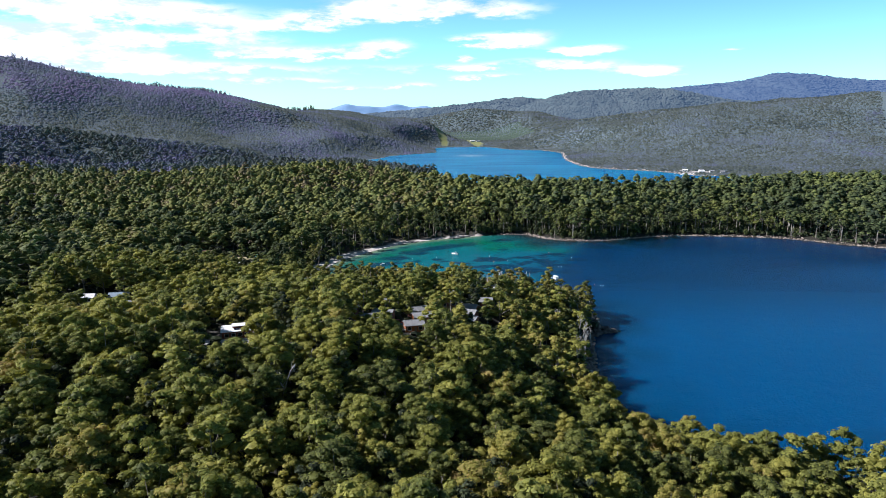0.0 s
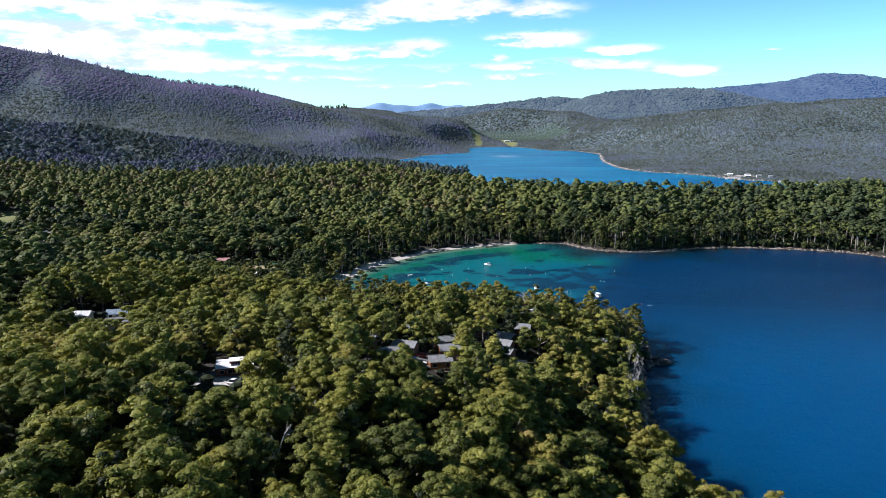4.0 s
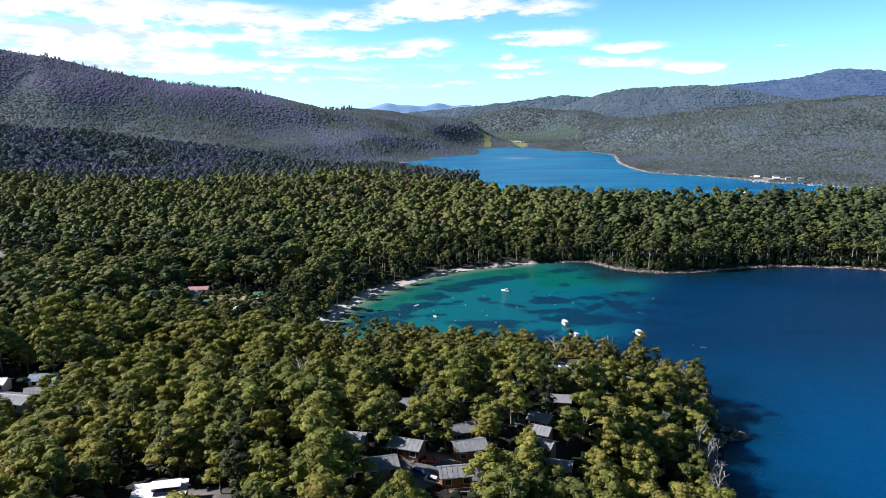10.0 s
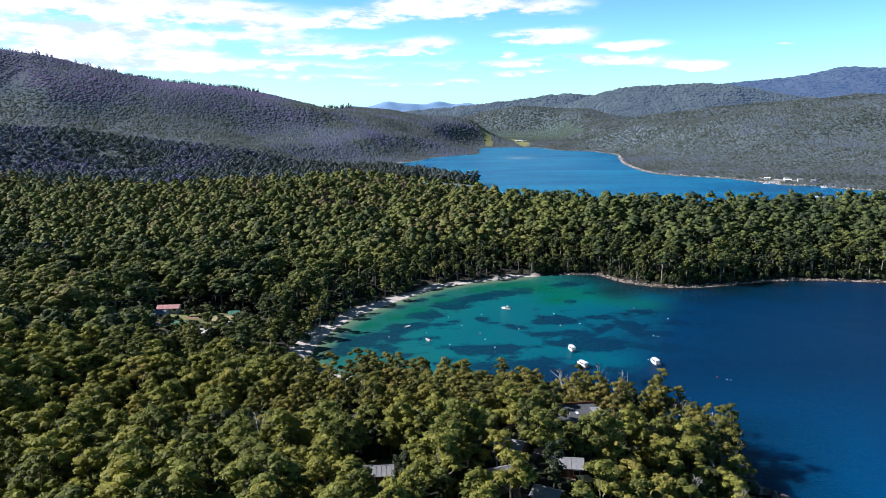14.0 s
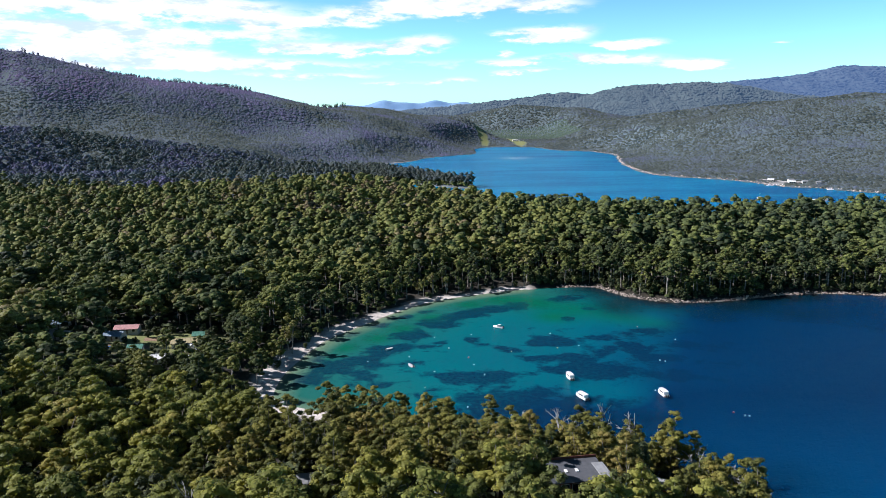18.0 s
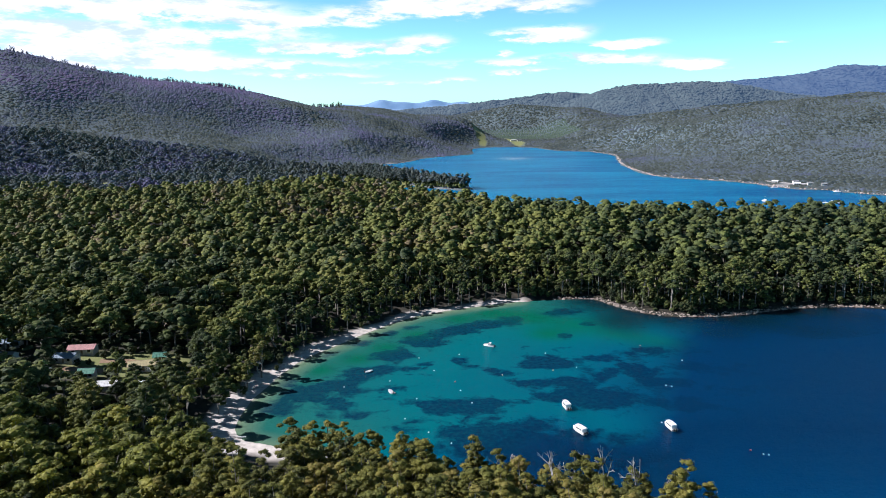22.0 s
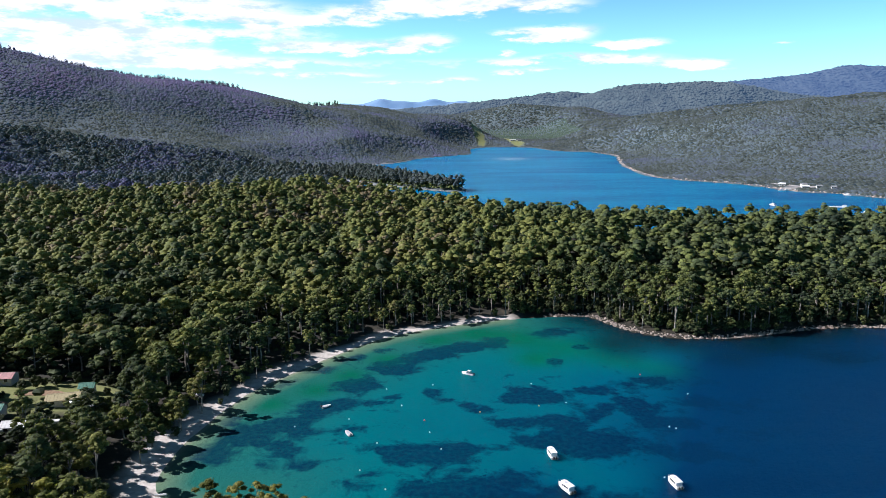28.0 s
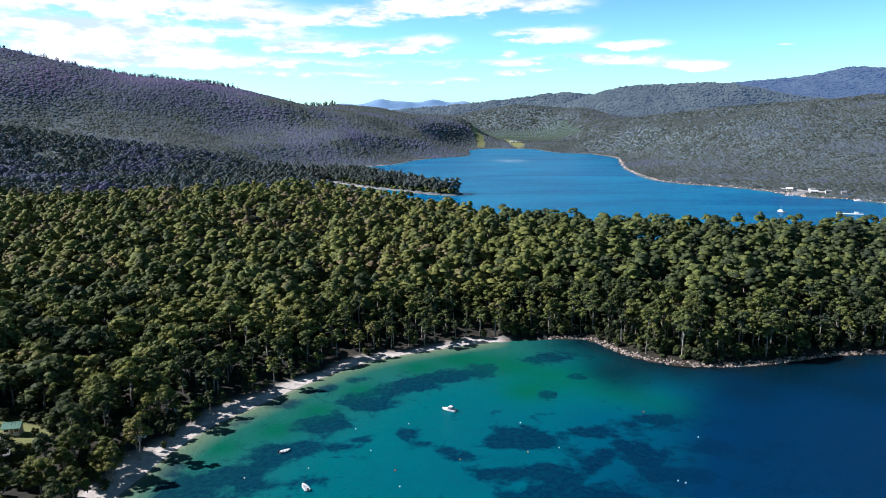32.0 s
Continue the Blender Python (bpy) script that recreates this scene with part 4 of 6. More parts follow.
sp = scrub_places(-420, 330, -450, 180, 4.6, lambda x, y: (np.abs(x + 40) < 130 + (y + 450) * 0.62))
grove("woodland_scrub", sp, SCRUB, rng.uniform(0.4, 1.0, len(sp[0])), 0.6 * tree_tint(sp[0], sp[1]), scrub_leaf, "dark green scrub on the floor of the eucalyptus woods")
sp = scrub_places(-290, 60, 690, 1010, 5.0, lambda x, y: (y > 860 - (x + 200) * 0.75))
grove("headland_scrub", sp, SCRUB, rng.uniform(0.7, 1.6, len(sp[0])), tree_tint(sp[0], sp[1]), ridge_leaf, "low grey-green scrub on the headland", True)
spit = scatter(-290, 60, 690, 1010, 8.2, 0.97, lambda x, y: y > 860 - (x + 200) * 0.75)
grove("headland_forest", spit, GUM_MID, rng.uniform(0.75, 1.25, len(spit[0])), 0.1 + 0.3 * tree_tint(spit[0], spit[1]), hazed_leaf, "grey-green eucalypts on the low headland", True)


def far_zone(x, y):
    return (np.abs(x + 20) < 190 + (y + 560) * 0.74) & (x < 120 + (y + 555) * 0.6) & (y > 230) & ~((y < 460) & mid_zone(x, y)) & ~((x > -290) & (x < 60) & (y < 1010) & (y > 860 - (x + 200) * 0.75) & (y > 690))


# taller trees along the skyline of the western hill
crest = smooth_line([q[:2] for q in RIDGES[6][0]], 60)
pick = crest[rng.integers(0, len(crest), 1300)] + rng.normal(size=(1300, 2)) * 26
pick = pick[(pick[:, 0] > -1750) & (pick[:, 0] < -330)]
sky_trees = (pick[:, 0], pick[:, 1], ground_height(pick[:, 0], pick[:, 1]), None)
SKY_TREE = [wattle(11 + i, 3.4, 5, 0.7) for i in range(4)]
grove("skyline_forest", sky_trees, SKY_TREE, rng.uniform(0.3, 1.0, len(pick)) * (0.6 + 0.8 * value_noise(pick[:, 0], pick[:, 1], 60, 44)), far_tint(pick[:, 0], pick[:, 1]), hazed_leaf, "scattered taller eucalypts along the hill's skyline", True)
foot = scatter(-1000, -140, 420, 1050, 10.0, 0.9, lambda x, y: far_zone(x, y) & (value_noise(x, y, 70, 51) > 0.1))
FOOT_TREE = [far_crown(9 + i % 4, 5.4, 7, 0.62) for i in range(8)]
grove("foothill_forest", foot, FOOT_TREE, rng.uniform(0.45, 1.15, len(foot[0])), np.clip(far_tint(foot[0], foot[1]) + 0.26, 0, 1), hazed_leaf, "tall dark eucalypts along the foot of the hill", True)
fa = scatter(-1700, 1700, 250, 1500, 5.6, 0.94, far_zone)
grove("hill_forest", fa, GUM_FAR, uneven(len(fa[0])), far_tint(fa[0], fa[1]), hazed_leaf, "grey-green eucalyptus forest on the hills beyond the inlet", True)
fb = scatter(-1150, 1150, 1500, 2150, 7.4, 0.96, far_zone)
grove("upper_hill_forest", fb, GUM_HAZY, uneven(len(fb[0])), far_tint(fb[0], fb[1]), hazed_leaf, "eucalyptus forest on the upper hill slopes", True)
rows_zone = lambda x, y: (x > -260) & (x < 520) & (y > 2330) & (y < 2720)
fb = scatter(-260, 520, 2330, 2720, 8.0, 0.97, lambda x, y: far_zone(x, y) & rows_zone(x, y))
pine_leaf = leaf_material("plantation_leaf", [(0.0, (0.085, 0.130, 0.105)), (1.0, (0.135, 0.185, 0.135))], False, 0.4, 0.8, 0.2, 0.2, 3.5)
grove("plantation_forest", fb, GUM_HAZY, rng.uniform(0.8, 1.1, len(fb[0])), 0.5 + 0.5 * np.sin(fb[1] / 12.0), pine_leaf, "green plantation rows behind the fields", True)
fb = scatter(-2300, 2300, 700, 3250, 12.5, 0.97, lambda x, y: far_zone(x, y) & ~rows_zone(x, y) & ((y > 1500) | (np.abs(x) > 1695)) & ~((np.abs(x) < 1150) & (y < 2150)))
grove("distant_forest", fb, GUM_HAZY, 1.55 * uneven(len(fb[0])), far_tint(fb[0], fb[1]), hazed_leaf, "distant forested hills", True)

# ---- things ----


def paint(name, colour, rough=0.5, metal=0.0, grain=0.12, scale=3.0):
    """Paint, metal or plastic with faint stains and wear."""
    m, t, p, _ = material(name)
    n = noise_tex(t, scale, 5, 0.6, node(t, "ShaderNodeTexCoord").outputs["Object"])
    lo, hi = tuple(v * (1 - grain) for v in colour), tuple(min(1, v * (1 + grain)) for v in colour)
    t.links.new(ramp(t, n, [(0.3, lo), (0.7, hi)]), p.inputs["Base Color"])
    p.inputs["Roughness"].default_value, p.inputs["Metallic"].default_value = rough, metal
    bump(t, p, n, 0.15, 0.02)
    return m


def wood_paint(name, colour):
    m, t, p, _ = material(name)
    co = node(t, "ShaderNodeTexCoord").outputs["Object"]
    mp = node(t, "ShaderNodeMapping")
    mp.inputs["Scale"].default_value = (1.5, 1.5, 12)
    t.links.new(co, mp.inputs[0])
    n = noise_tex(t, 1.6, 6, 0.6, mp.outputs[0])
    t.links.new(ramp(t, n, [(0.25, tuple(v * 0.6 for v in colour)), (0.7, colour)]), p.inputs["Base Color"])
    p.inputs["Roughness"].default_value = 0.75
    bump(t, p, n, 0.4, 0.03)
    return m


white_gel = paint("white_gelcoat", (0.80, 0.80, 0.78), 0.25, grain=0.05)
grey_hull = paint("grey_paint", (0.42, 0.44, 0.46), 0.35)
black_rubber = paint("black_rubber", (0.02, 0.02, 0.022), 0.6)
dark_glass = paint("dark_glass", (0.015, 0.018, 0.022), 0.08, grain=0.02)
red_trim = paint("red_trim", (0.45, 0.05, 0.04), 0.5)
steel = paint("steel", (0.55, 0.55, 0.55), 0.35, 0.9)
roof_grey = paint("grey_roof_sheet", (0.26, 0.265, 0.27), 0.5, grain=0.2, scale=0.8)
roof_white = paint("white_roof_sheet", (0.78, 0.78, 0.77), 0.45, grain=0.08, scale=0.8)
roof_red = paint("red_roof_sheet", (0.50, 0.27, 0.26), 0.55, grain=0.2, scale=0.8)
roof_blue = paint("blue_grey_roof_sheet", (0.24, 0.31, 0.38), 0.5, grain=0.2, scale=0.8)
roof_dark = paint("dark_roof_sheet", (0.09, 0.095, 0.105), 0.6, grain=0.2, scale=0.8)
roof_green = paint("green_roof_sheet", (0.10, 0.26, 0.19), 0.5, grain=0.2, scale=0.8)
solar = paint("solar_panel", (0.012, 0.016, 0.035), 0.12, grain=0.05)
cedar = wood_paint("orange_cedar", (0.36, 0.13, 0.04))
brick_red = wood_paint("red_brown_cladding", (0.17, 0.055, 0.035))
weatherboard = wood_paint("pale_weatherboard", (0.62, 0.60, 0.55))
deck_wood = wood_paint("deck_timber", (0.22, 0.17, 0.12))
asphalt_m = paint("asphalt", (0.17, 0.165, 0.16), 0.9, grain=0.3, scale=0.7)
concrete = paint("pale_concrete", (0.45, 0.43, 0.40), 0.85, grain=0.15, scale=0.9)
buoy_white, buoy_red, buoy_orange = paint("buoy_white", (0.8, 0.8, 0.78), 0.4), paint("buoy_red", (0.6, 0.06, 0.07), 0.4), paint("buoy_orange", (0.75, 0.3, 0.12), 0.4)


def part(name, bm, mat, parent, label=""):
    """Links a bmesh as one mesh object under a thing or part."""
    me = bpy.data.meshes.new(name)
    bm.to_mesh(me)
    bm.free()
    me.materials.append(mat)
    ob = new(name, me)
    ob.parent = parent
    return tagged(ob, label) if label else ob


def box(x0, x1, y0, y1, z0, z1, bevel=0.0):
    bm = bmesh.new()
    bmesh.ops.create_cube(bm, size=1, matrix=Matrix.Translation(((x0 + x1) / 2, (y0 + y1) / 2, (z0 + z1) / 2)) @ Matrix.Diagonal((x1 - x0, y1 - y0, z1 - z0, 1)))
    if bevel:
        bmesh.ops.bevel(bm, geom=bm.edges[:], offset=bevel, segments=1, affect="EDGES")
    return bm


def cylinder(r, z0, z1, x=0, y=0, sides=10, r2=None):
    bm = bmesh.new()
    bmesh.ops.create_cone(bm, cap_ends=True, segments=sides, radius1=r, radius2=r if r2 is None else r2, depth=z1 - z0, matrix=Matrix.Translation((x, y, (z0 + z1) / 2)))
    return bm


def loft(sections, close=True):
    """Skin through rings of equal length."""
    bm = bmesh.new()
    rings = [[bm.verts.new(p) for p in ring] for ring in sections]
    n = len(rings[0])
    for a, b in zip(rings, rings[1:]):
        for i in range(n if close else n - 1):
            bm.faces.new((a[i], a[(i + 1) % n], b[(i + 1) % n], b[i]))
    bm.faces.new(rings[0][::-1]), bm.faces.new(rings[-1])
    bmesh.ops.recalc_face_normals(bm, faces=bm.faces[:])
    return bm


def height_at(x, y):
    return float(ground_height(np.array([x]), np.array([y]))[0])


def hull(length, beam, free):
    """A pointed hull with flared sides; bow towards +y."""
    rings = []
    for u in (0, 0.25, 0.5, 0.7, 0.85, 0.95, 1.0):
        w = beam / 2 * (1 - max(0, (u - 0.45) / 0.55) ** 2.2 * 0.97)
        y, sheer, keel = (u - 0.5) * length, free * (1 + 0.35 * u * u), -0.28 + 0.34 * max(0, u - 0.6) / 0.4
        rings.append([(-w, y, sheer), (-w * 0.92, y, 0.15), (-w * 0.45, y, keel), (w * 0.45, y, keel), (w * 0.92, y, 0.15), (w, y, sheer)])
    return loft(rings)


def outboard(parent, x, y, black=True):
    m = part("outboard_motor", box(x - 0.2, x + 0.2, y - 0.55, y + 0.05, 0.55, 1.15, 0.08), black_rubber, parent, "black outboard motor")
    part("leg", box(x - 0.07, x + 0.07, y - 0.35, y - 0.15, -0.3, 0.55, 0.02), black_rubber, m)
    part("bracket", box(x - 0.15, x + 0.15, y - 0.1, y + 0.2, 0.35, 0.6, 0.02), steel, m)


def cruiser(x, y, heading):
    """A white hire cruiser with a long hardtop and twin outboards."""
    b = new("motor_boat")
    tagged(b, "white cabin motor boat with long hardtop, moored on the bay", "boat", "white cabin boats on moorings")
    L, W = 7.1, 2.5
    part("hull", hull(L, W, 0.75), white_gel, b)
    part("rubbing_strake", box(-W / 2 - 0.03, W / 2 + 0.03, -L / 2 - 0.02, L * 0.06, 0.55, 0.66), grey_hull, b, "grey rubbing strake")
    part("deck", loft([[(-W * 0.46, -L * 0.48, 0.78), (W * 0.46, -L * 0.48, 0.78), (W * 0.46, L * 0.05, 0.86), (W * 0.2, L * 0.36, 0.98), (-W * 0.2, L * 0.36, 0.98), (-W * 0.46, L * 0.05, 0.86)],
                       [(-W * 0.44, -L * 0.47, 0.86), (W * 0.44, -L * 0.47, 0.86), (W * 0.43, L * 0.05, 0.94), (W * 0.18, L * 0.35, 1.06), (-W * 0.18, L * 0.35, 1.06), (-W * 0.43, L * 0.05, 0.94)]]), white_gel, b)
    cab = part("cabin", loft([[(-W * 0.42, -L * 0.40, 0.85), (W * 0.42, -L * 0.40, 0.85), (W * 0.40, L * 0.16, 0.9), (W * 0.2, L * 0.30, 0.95), (-W * 0.2, L * 0.30, 0.95), (-W * 0.40, L * 0.16, 0.9)],
                              [(-W * 0.39, -L * 0.39, 2.05), (W * 0.39, -L * 0.39, 2.05), (W * 0.36, L * 0.10, 2.1), (W * 0.2, L * 0.19, 2.1), (-W * 0.2, L * 0.19, 2.1), (-W * 0.36, L * 0.10, 2.1)]]), white_gel, b)
    for sx in (-1, 1):
        for k in range(3):
            y0 = -L * 0.32 + k * L * 0.15
            part("window", box(sx * W * 0.405 - 0.03, sx * W * 0.405 + 0.03, y0, y0 + L * 0.12, 1.3, 1.85), dark_glass, cab, "dark tinted window")
    part("windscreen", loft([[(-W * 0.22, L * 0.285, 1.25), (W * 0.22, L * 0.285, 1.25), (W * 0.22, L * 0.26, 1.25), (-W * 0.22, L * 0.26, 1.25)],
                             [(-W * 0.2, L * 0.225, 1.95), (W * 0.2, L * 0.225, 1.95), (W * 0.2, L * 0.2, 1.95), (-W * 0.2, L * 0.2, 1.95)]]), dark_glass, cab, "dark tinted windscreen")
    part("hardtop", loft([[(-W * 0.45, -L * 0.45, 2.1), (W * 0.45, -L * 0.45, 2.1), (W * 0.42, L * 0.12, 2.14), (W * 0.24, L * 0.24, 2.14), (-W * 0.24, L * 0.24, 2.14), (-W * 0.42, L * 0.12, 2.14)],
                          [(-W * 0.43, -L * 0.44, 2.24), (W * 0.43, -L * 0.44, 2.24), (W * 0.40, L * 0.11, 2.3), (W * 0.22, L * 0.23, 2.28), (-W * 0.22, L * 0.23, 2.28), (-W * 0.40, L * 0.11, 2.3)]]), white_gel, b, "smooth white hardtop")
    part("roof_hatch", box(-0.35, 0.35, -0.5, 0.3, 2.26, 2.36, 0.03), grey_hull, b)
    for sx in (-1, 1):
        part("bow_rail", loft([[(sx * W * 0.4, L * 0.1, 1.35), (sx * W * 0.4 + 0.04, L * 0.1, 1.35), (sx * W * 0.4, L * 0.1, 1.4)], [(sx * 0.12, L * 0.47, 1.6), (sx * 0.12 + 0.04, L * 0.47, 1.6), (sx * 0.12, L * 0.47, 1.65)]]), steel, b)
        outboard(b, sx * 0.45, -L / 2)
    part("swim_platform", box(-W * 0.4, W * 0.4, -L / 2 - 0.35, -L / 2 + 0.05, 0.3, 0.4, 0.02), deck_wood, b)
    b.matrix_basis = pose(x, y, -0.02, 0, 0, heading)
    return b


def runabout(x, y, heading):
    """A half-cabin runabout with a canopy frame."""
    b = new("runabout")
    tagged(b, "white half-cabin runabout with dark canopy on the turquoise water", "boat")
    L, W = 5.6, 2.1
    part("hull", hull(L, W, 0.65), white_gel, b)
    part("foredeck", loft([[(-W * 0.42, L * 0.06, 0.72), (W * 0.42, L * 0.06, 0.72), (W * 0.1, L * 0.42, 0.86), (-W * 0.1, L * 0.42, 0.86)], [(-W * 0.3, L * 0.06, 1.12), (W * 0.3, L * 0.06, 1.12), (W * 0.06, L * 0.38, 0.96), (-W * 0.06, L * 0.38, 0.96)]]), white_gel, b)
    part("windscreen", loft([[(-W * 0.38, L * 0.04, 1.0), (W * 0.38, L * 0.04, 1.0), (W * 0.38, L * 0.0, 1.0), (-W * 0.38, L * 0.0, 1.0)], [(-W * 0.34, -L * 0.02, 1.55), (W * 0.34, -L * 0.02, 1.55), (W * 0.34, -L * 0.05, 1.55), (-W * 0.34, -L * 0.05, 1.55)]]), dark_glass, b)
    part("canopy", box(-W * 0.38, W * 0.38, -L * 0.26, L * 0.0, 1.72, 1.8, 0.03), white_gel, b, "pale canvas canopy")
    for sx in (-1, 1):
        for yy in (-0.24, -0.03):
            part("canopy_post", cylinder(0.025, 0.6, 1.74, sx * W * 0.36, yy * L, 6), steel, b)
    part("cockpit_floor", box(-W * 0.38, W * 0.38, -L * 0.44, L * 0.02, 0.66, 0.7), grey_hull, b, "grey cockpit floor")
    for sx in (-0.3, 0.3):
        s = part("seat", box(sx * W - 0.22, sx * W + 0.22, -L * 0.16, -L * 0.08, 0.68, 1.0, 0.04), grey_hull, b)
        part("backrest", box(sx * W - 0.22, sx * W + 0.22, -L * 0.18, -L * 0.165, 0.9, 1.3, 0.01), grey_hull, s)
    outboard(b, 0, -L / 2)
    b.matrix_basis = pose(x, y, -0.02, 0, 0, heading)


def open_boat(x, y, z, heading, L, W, inner, label, motor=True, name="dinghy", tilt=0):
    """An open dinghy with thwarts."""
    b = new(name)
    tagged(b, label, "boat")
    bm = hull(L, W, 0.45)
    part("hull", bm, white_gel, b)
    part("sole", loft([[(-W * 0.38, -L * 0.45, 0.47), (W * 0.38, -L * 0.45, 0.47), (W * 0.36, L * 0.1, 0.50), (W * 0.1, L * 0.36, 0.56), (-W * 0.1, L * 0.36, 0.56), (-W * 0.36, L * 0.1, 0.50)],
                       [(-W * 0.37, -L * 0.44, 0.5), (W * 0.37, -L * 0.44, 0.5), (W * 0.35, L * 0.1, 0.54), (W * 0.09, L * 0.35, 0.60), (-W * 0.09, L * 0.35, 0.60), (-W * 0.35, L * 0.1, 0.54)]]), inner, b, "coloured inside of the boat")
    for yy in (-0.28, 0.02, 0.22):
        part("thwart", box(-W * 0.36, W * 0.36, yy * L - 0.12, yy * L + 0.12, 0.56, 0.62, 0.01), white_gel, b)
    if motor:
        outboard(b, 0, -L / 2)
    b.matrix_basis = pose(x, y, z, tilt, 0, heading)


cruiser(24.4, -75, 11), cruiser(58.7, -95, 12), cruiser(25.3, -97, 27)
runabout(0, 0, 62)
open_boat(-44.9, -57.2, -0.02, 30, 4.6, 1.9, grey_hull, "open white dinghy with dark gear inside, moored in the shallows", name="fishing_dinghy")
open_boat(-56.1, -33.2, -0.02, -55, 3.9, 1.6, grey_hull, "small white dinghy on the turquoise water")
for x, y, h in ((-103.5, -3, 30), (-108, -24, 75)):
    open_boat(x, y, height_at(x, y) + 0.22, h, 3.2, 1.4, grey_hull, "white dinghy pulled up on the sand", False, "beach_dinghy")
open_boat(-96, -98, 0.05, 100, 3.4, 0.9, white_gel, "white kayak at the water's edge", False, "kayak")


def buoy(x, y, mat, label, r=0.27):
    b = new("mooring_buoy")
    tagged(b, label, "buoy", "mooring buoys in the bay")
    bm = bmesh.new()
    bmesh.ops.create_icosphere(bm, subdivisions=2, radius=r, matrix=Matrix.Translation((0, 0, r * 0.35)) @ Matrix.Diagonal((1, 1, 0.9, 1)))
    part("float", bm, mat, b)
    part("ring", cylinder(0.06, r * 1.2, r * 1.2 + 0.14, 0, 0, 6), steel, b, "steel ring")
    b.matrix_basis = pose(x, y, 0, rng.uniform(-8, 8), rng.uniform(-8, 8), 0)


for x, y in ((26, -12), (37, -32), (87, -25), (70, -55), (72, -56.3), (-15, -12), (-27, -33), (-16, -57), (-46, -45), (-65, -51), (-34, -16), (-12, -70), (-38, -84), (-29, -96), (-21, -105), (57, -91), (83, -117), (84.5, -117.6), (-34, -65)):
    buoy(x, y, buoy_white, "small white mooring buoy on the water")
for x, y in ((74, -3), (-18, -47), (80, -114)):
    buoy(x, y, buoy_red, "red mooring buoy on the blue water", 0.34)
for x, y in ((3, -40), (26, -35)):
    buoy(x, y, buoy_orange, "orange mooring buoy on the blue water", 0.32)


def gable_roof(l, w, z, rise, over=0.5, thick=0.16):
    """Two roof slopes and a ridge cap as separate meshes."""
    hx, hy = l / 2 + over, w / 2 + over
    slopes = []
    for s in (-1, 1):
        drop = rise * over / (w / 2)
        slopes.append(loft([[(-hx, s * hy, z - drop), (-hx, 0, z + rise), (-hx, 0, z + rise + thick), (-hx, s * hy, z - drop + thick)], [(hx, s * hy, z - drop), (hx, 0, z + rise), (hx, 0, z + rise + thick), (hx, s * hy, z - drop + thick)]]))
    cap = loft([[(-hx, -0.2, z + rise + thick * 0.8), (-hx, 0, z + rise + thick * 1.7), (-hx, 0.2, z + rise + thick * 0.8)], [(hx, -0.2, z + rise + thick * 0.8), (hx, 0, z + rise + thick * 1.7), (hx, 0.2, z + rise + thick * 0.8)]])
    return slopes, cap


def window_on(parent, x0, x1, y, z0, z1, out):
    w = part("window", box(x0, x1, y, y + out * 0.05, z0, z1), dark_glass, parent)
    for a, b, c, d in ((x0 - 0.07, x0, z0, z1), (x1, x1 + 0.07, z0, z1), (x0 - 0.07, x1 + 0.07, z1, z1 + 0.07), (x0 - 0.07, x1 + 0.07, z0 - 0.09, z0)):
        part("window_frame", box(a, b, min(y, y + out * 0.08), max(y, y + out * 0.08), c, d), white_gel, w)


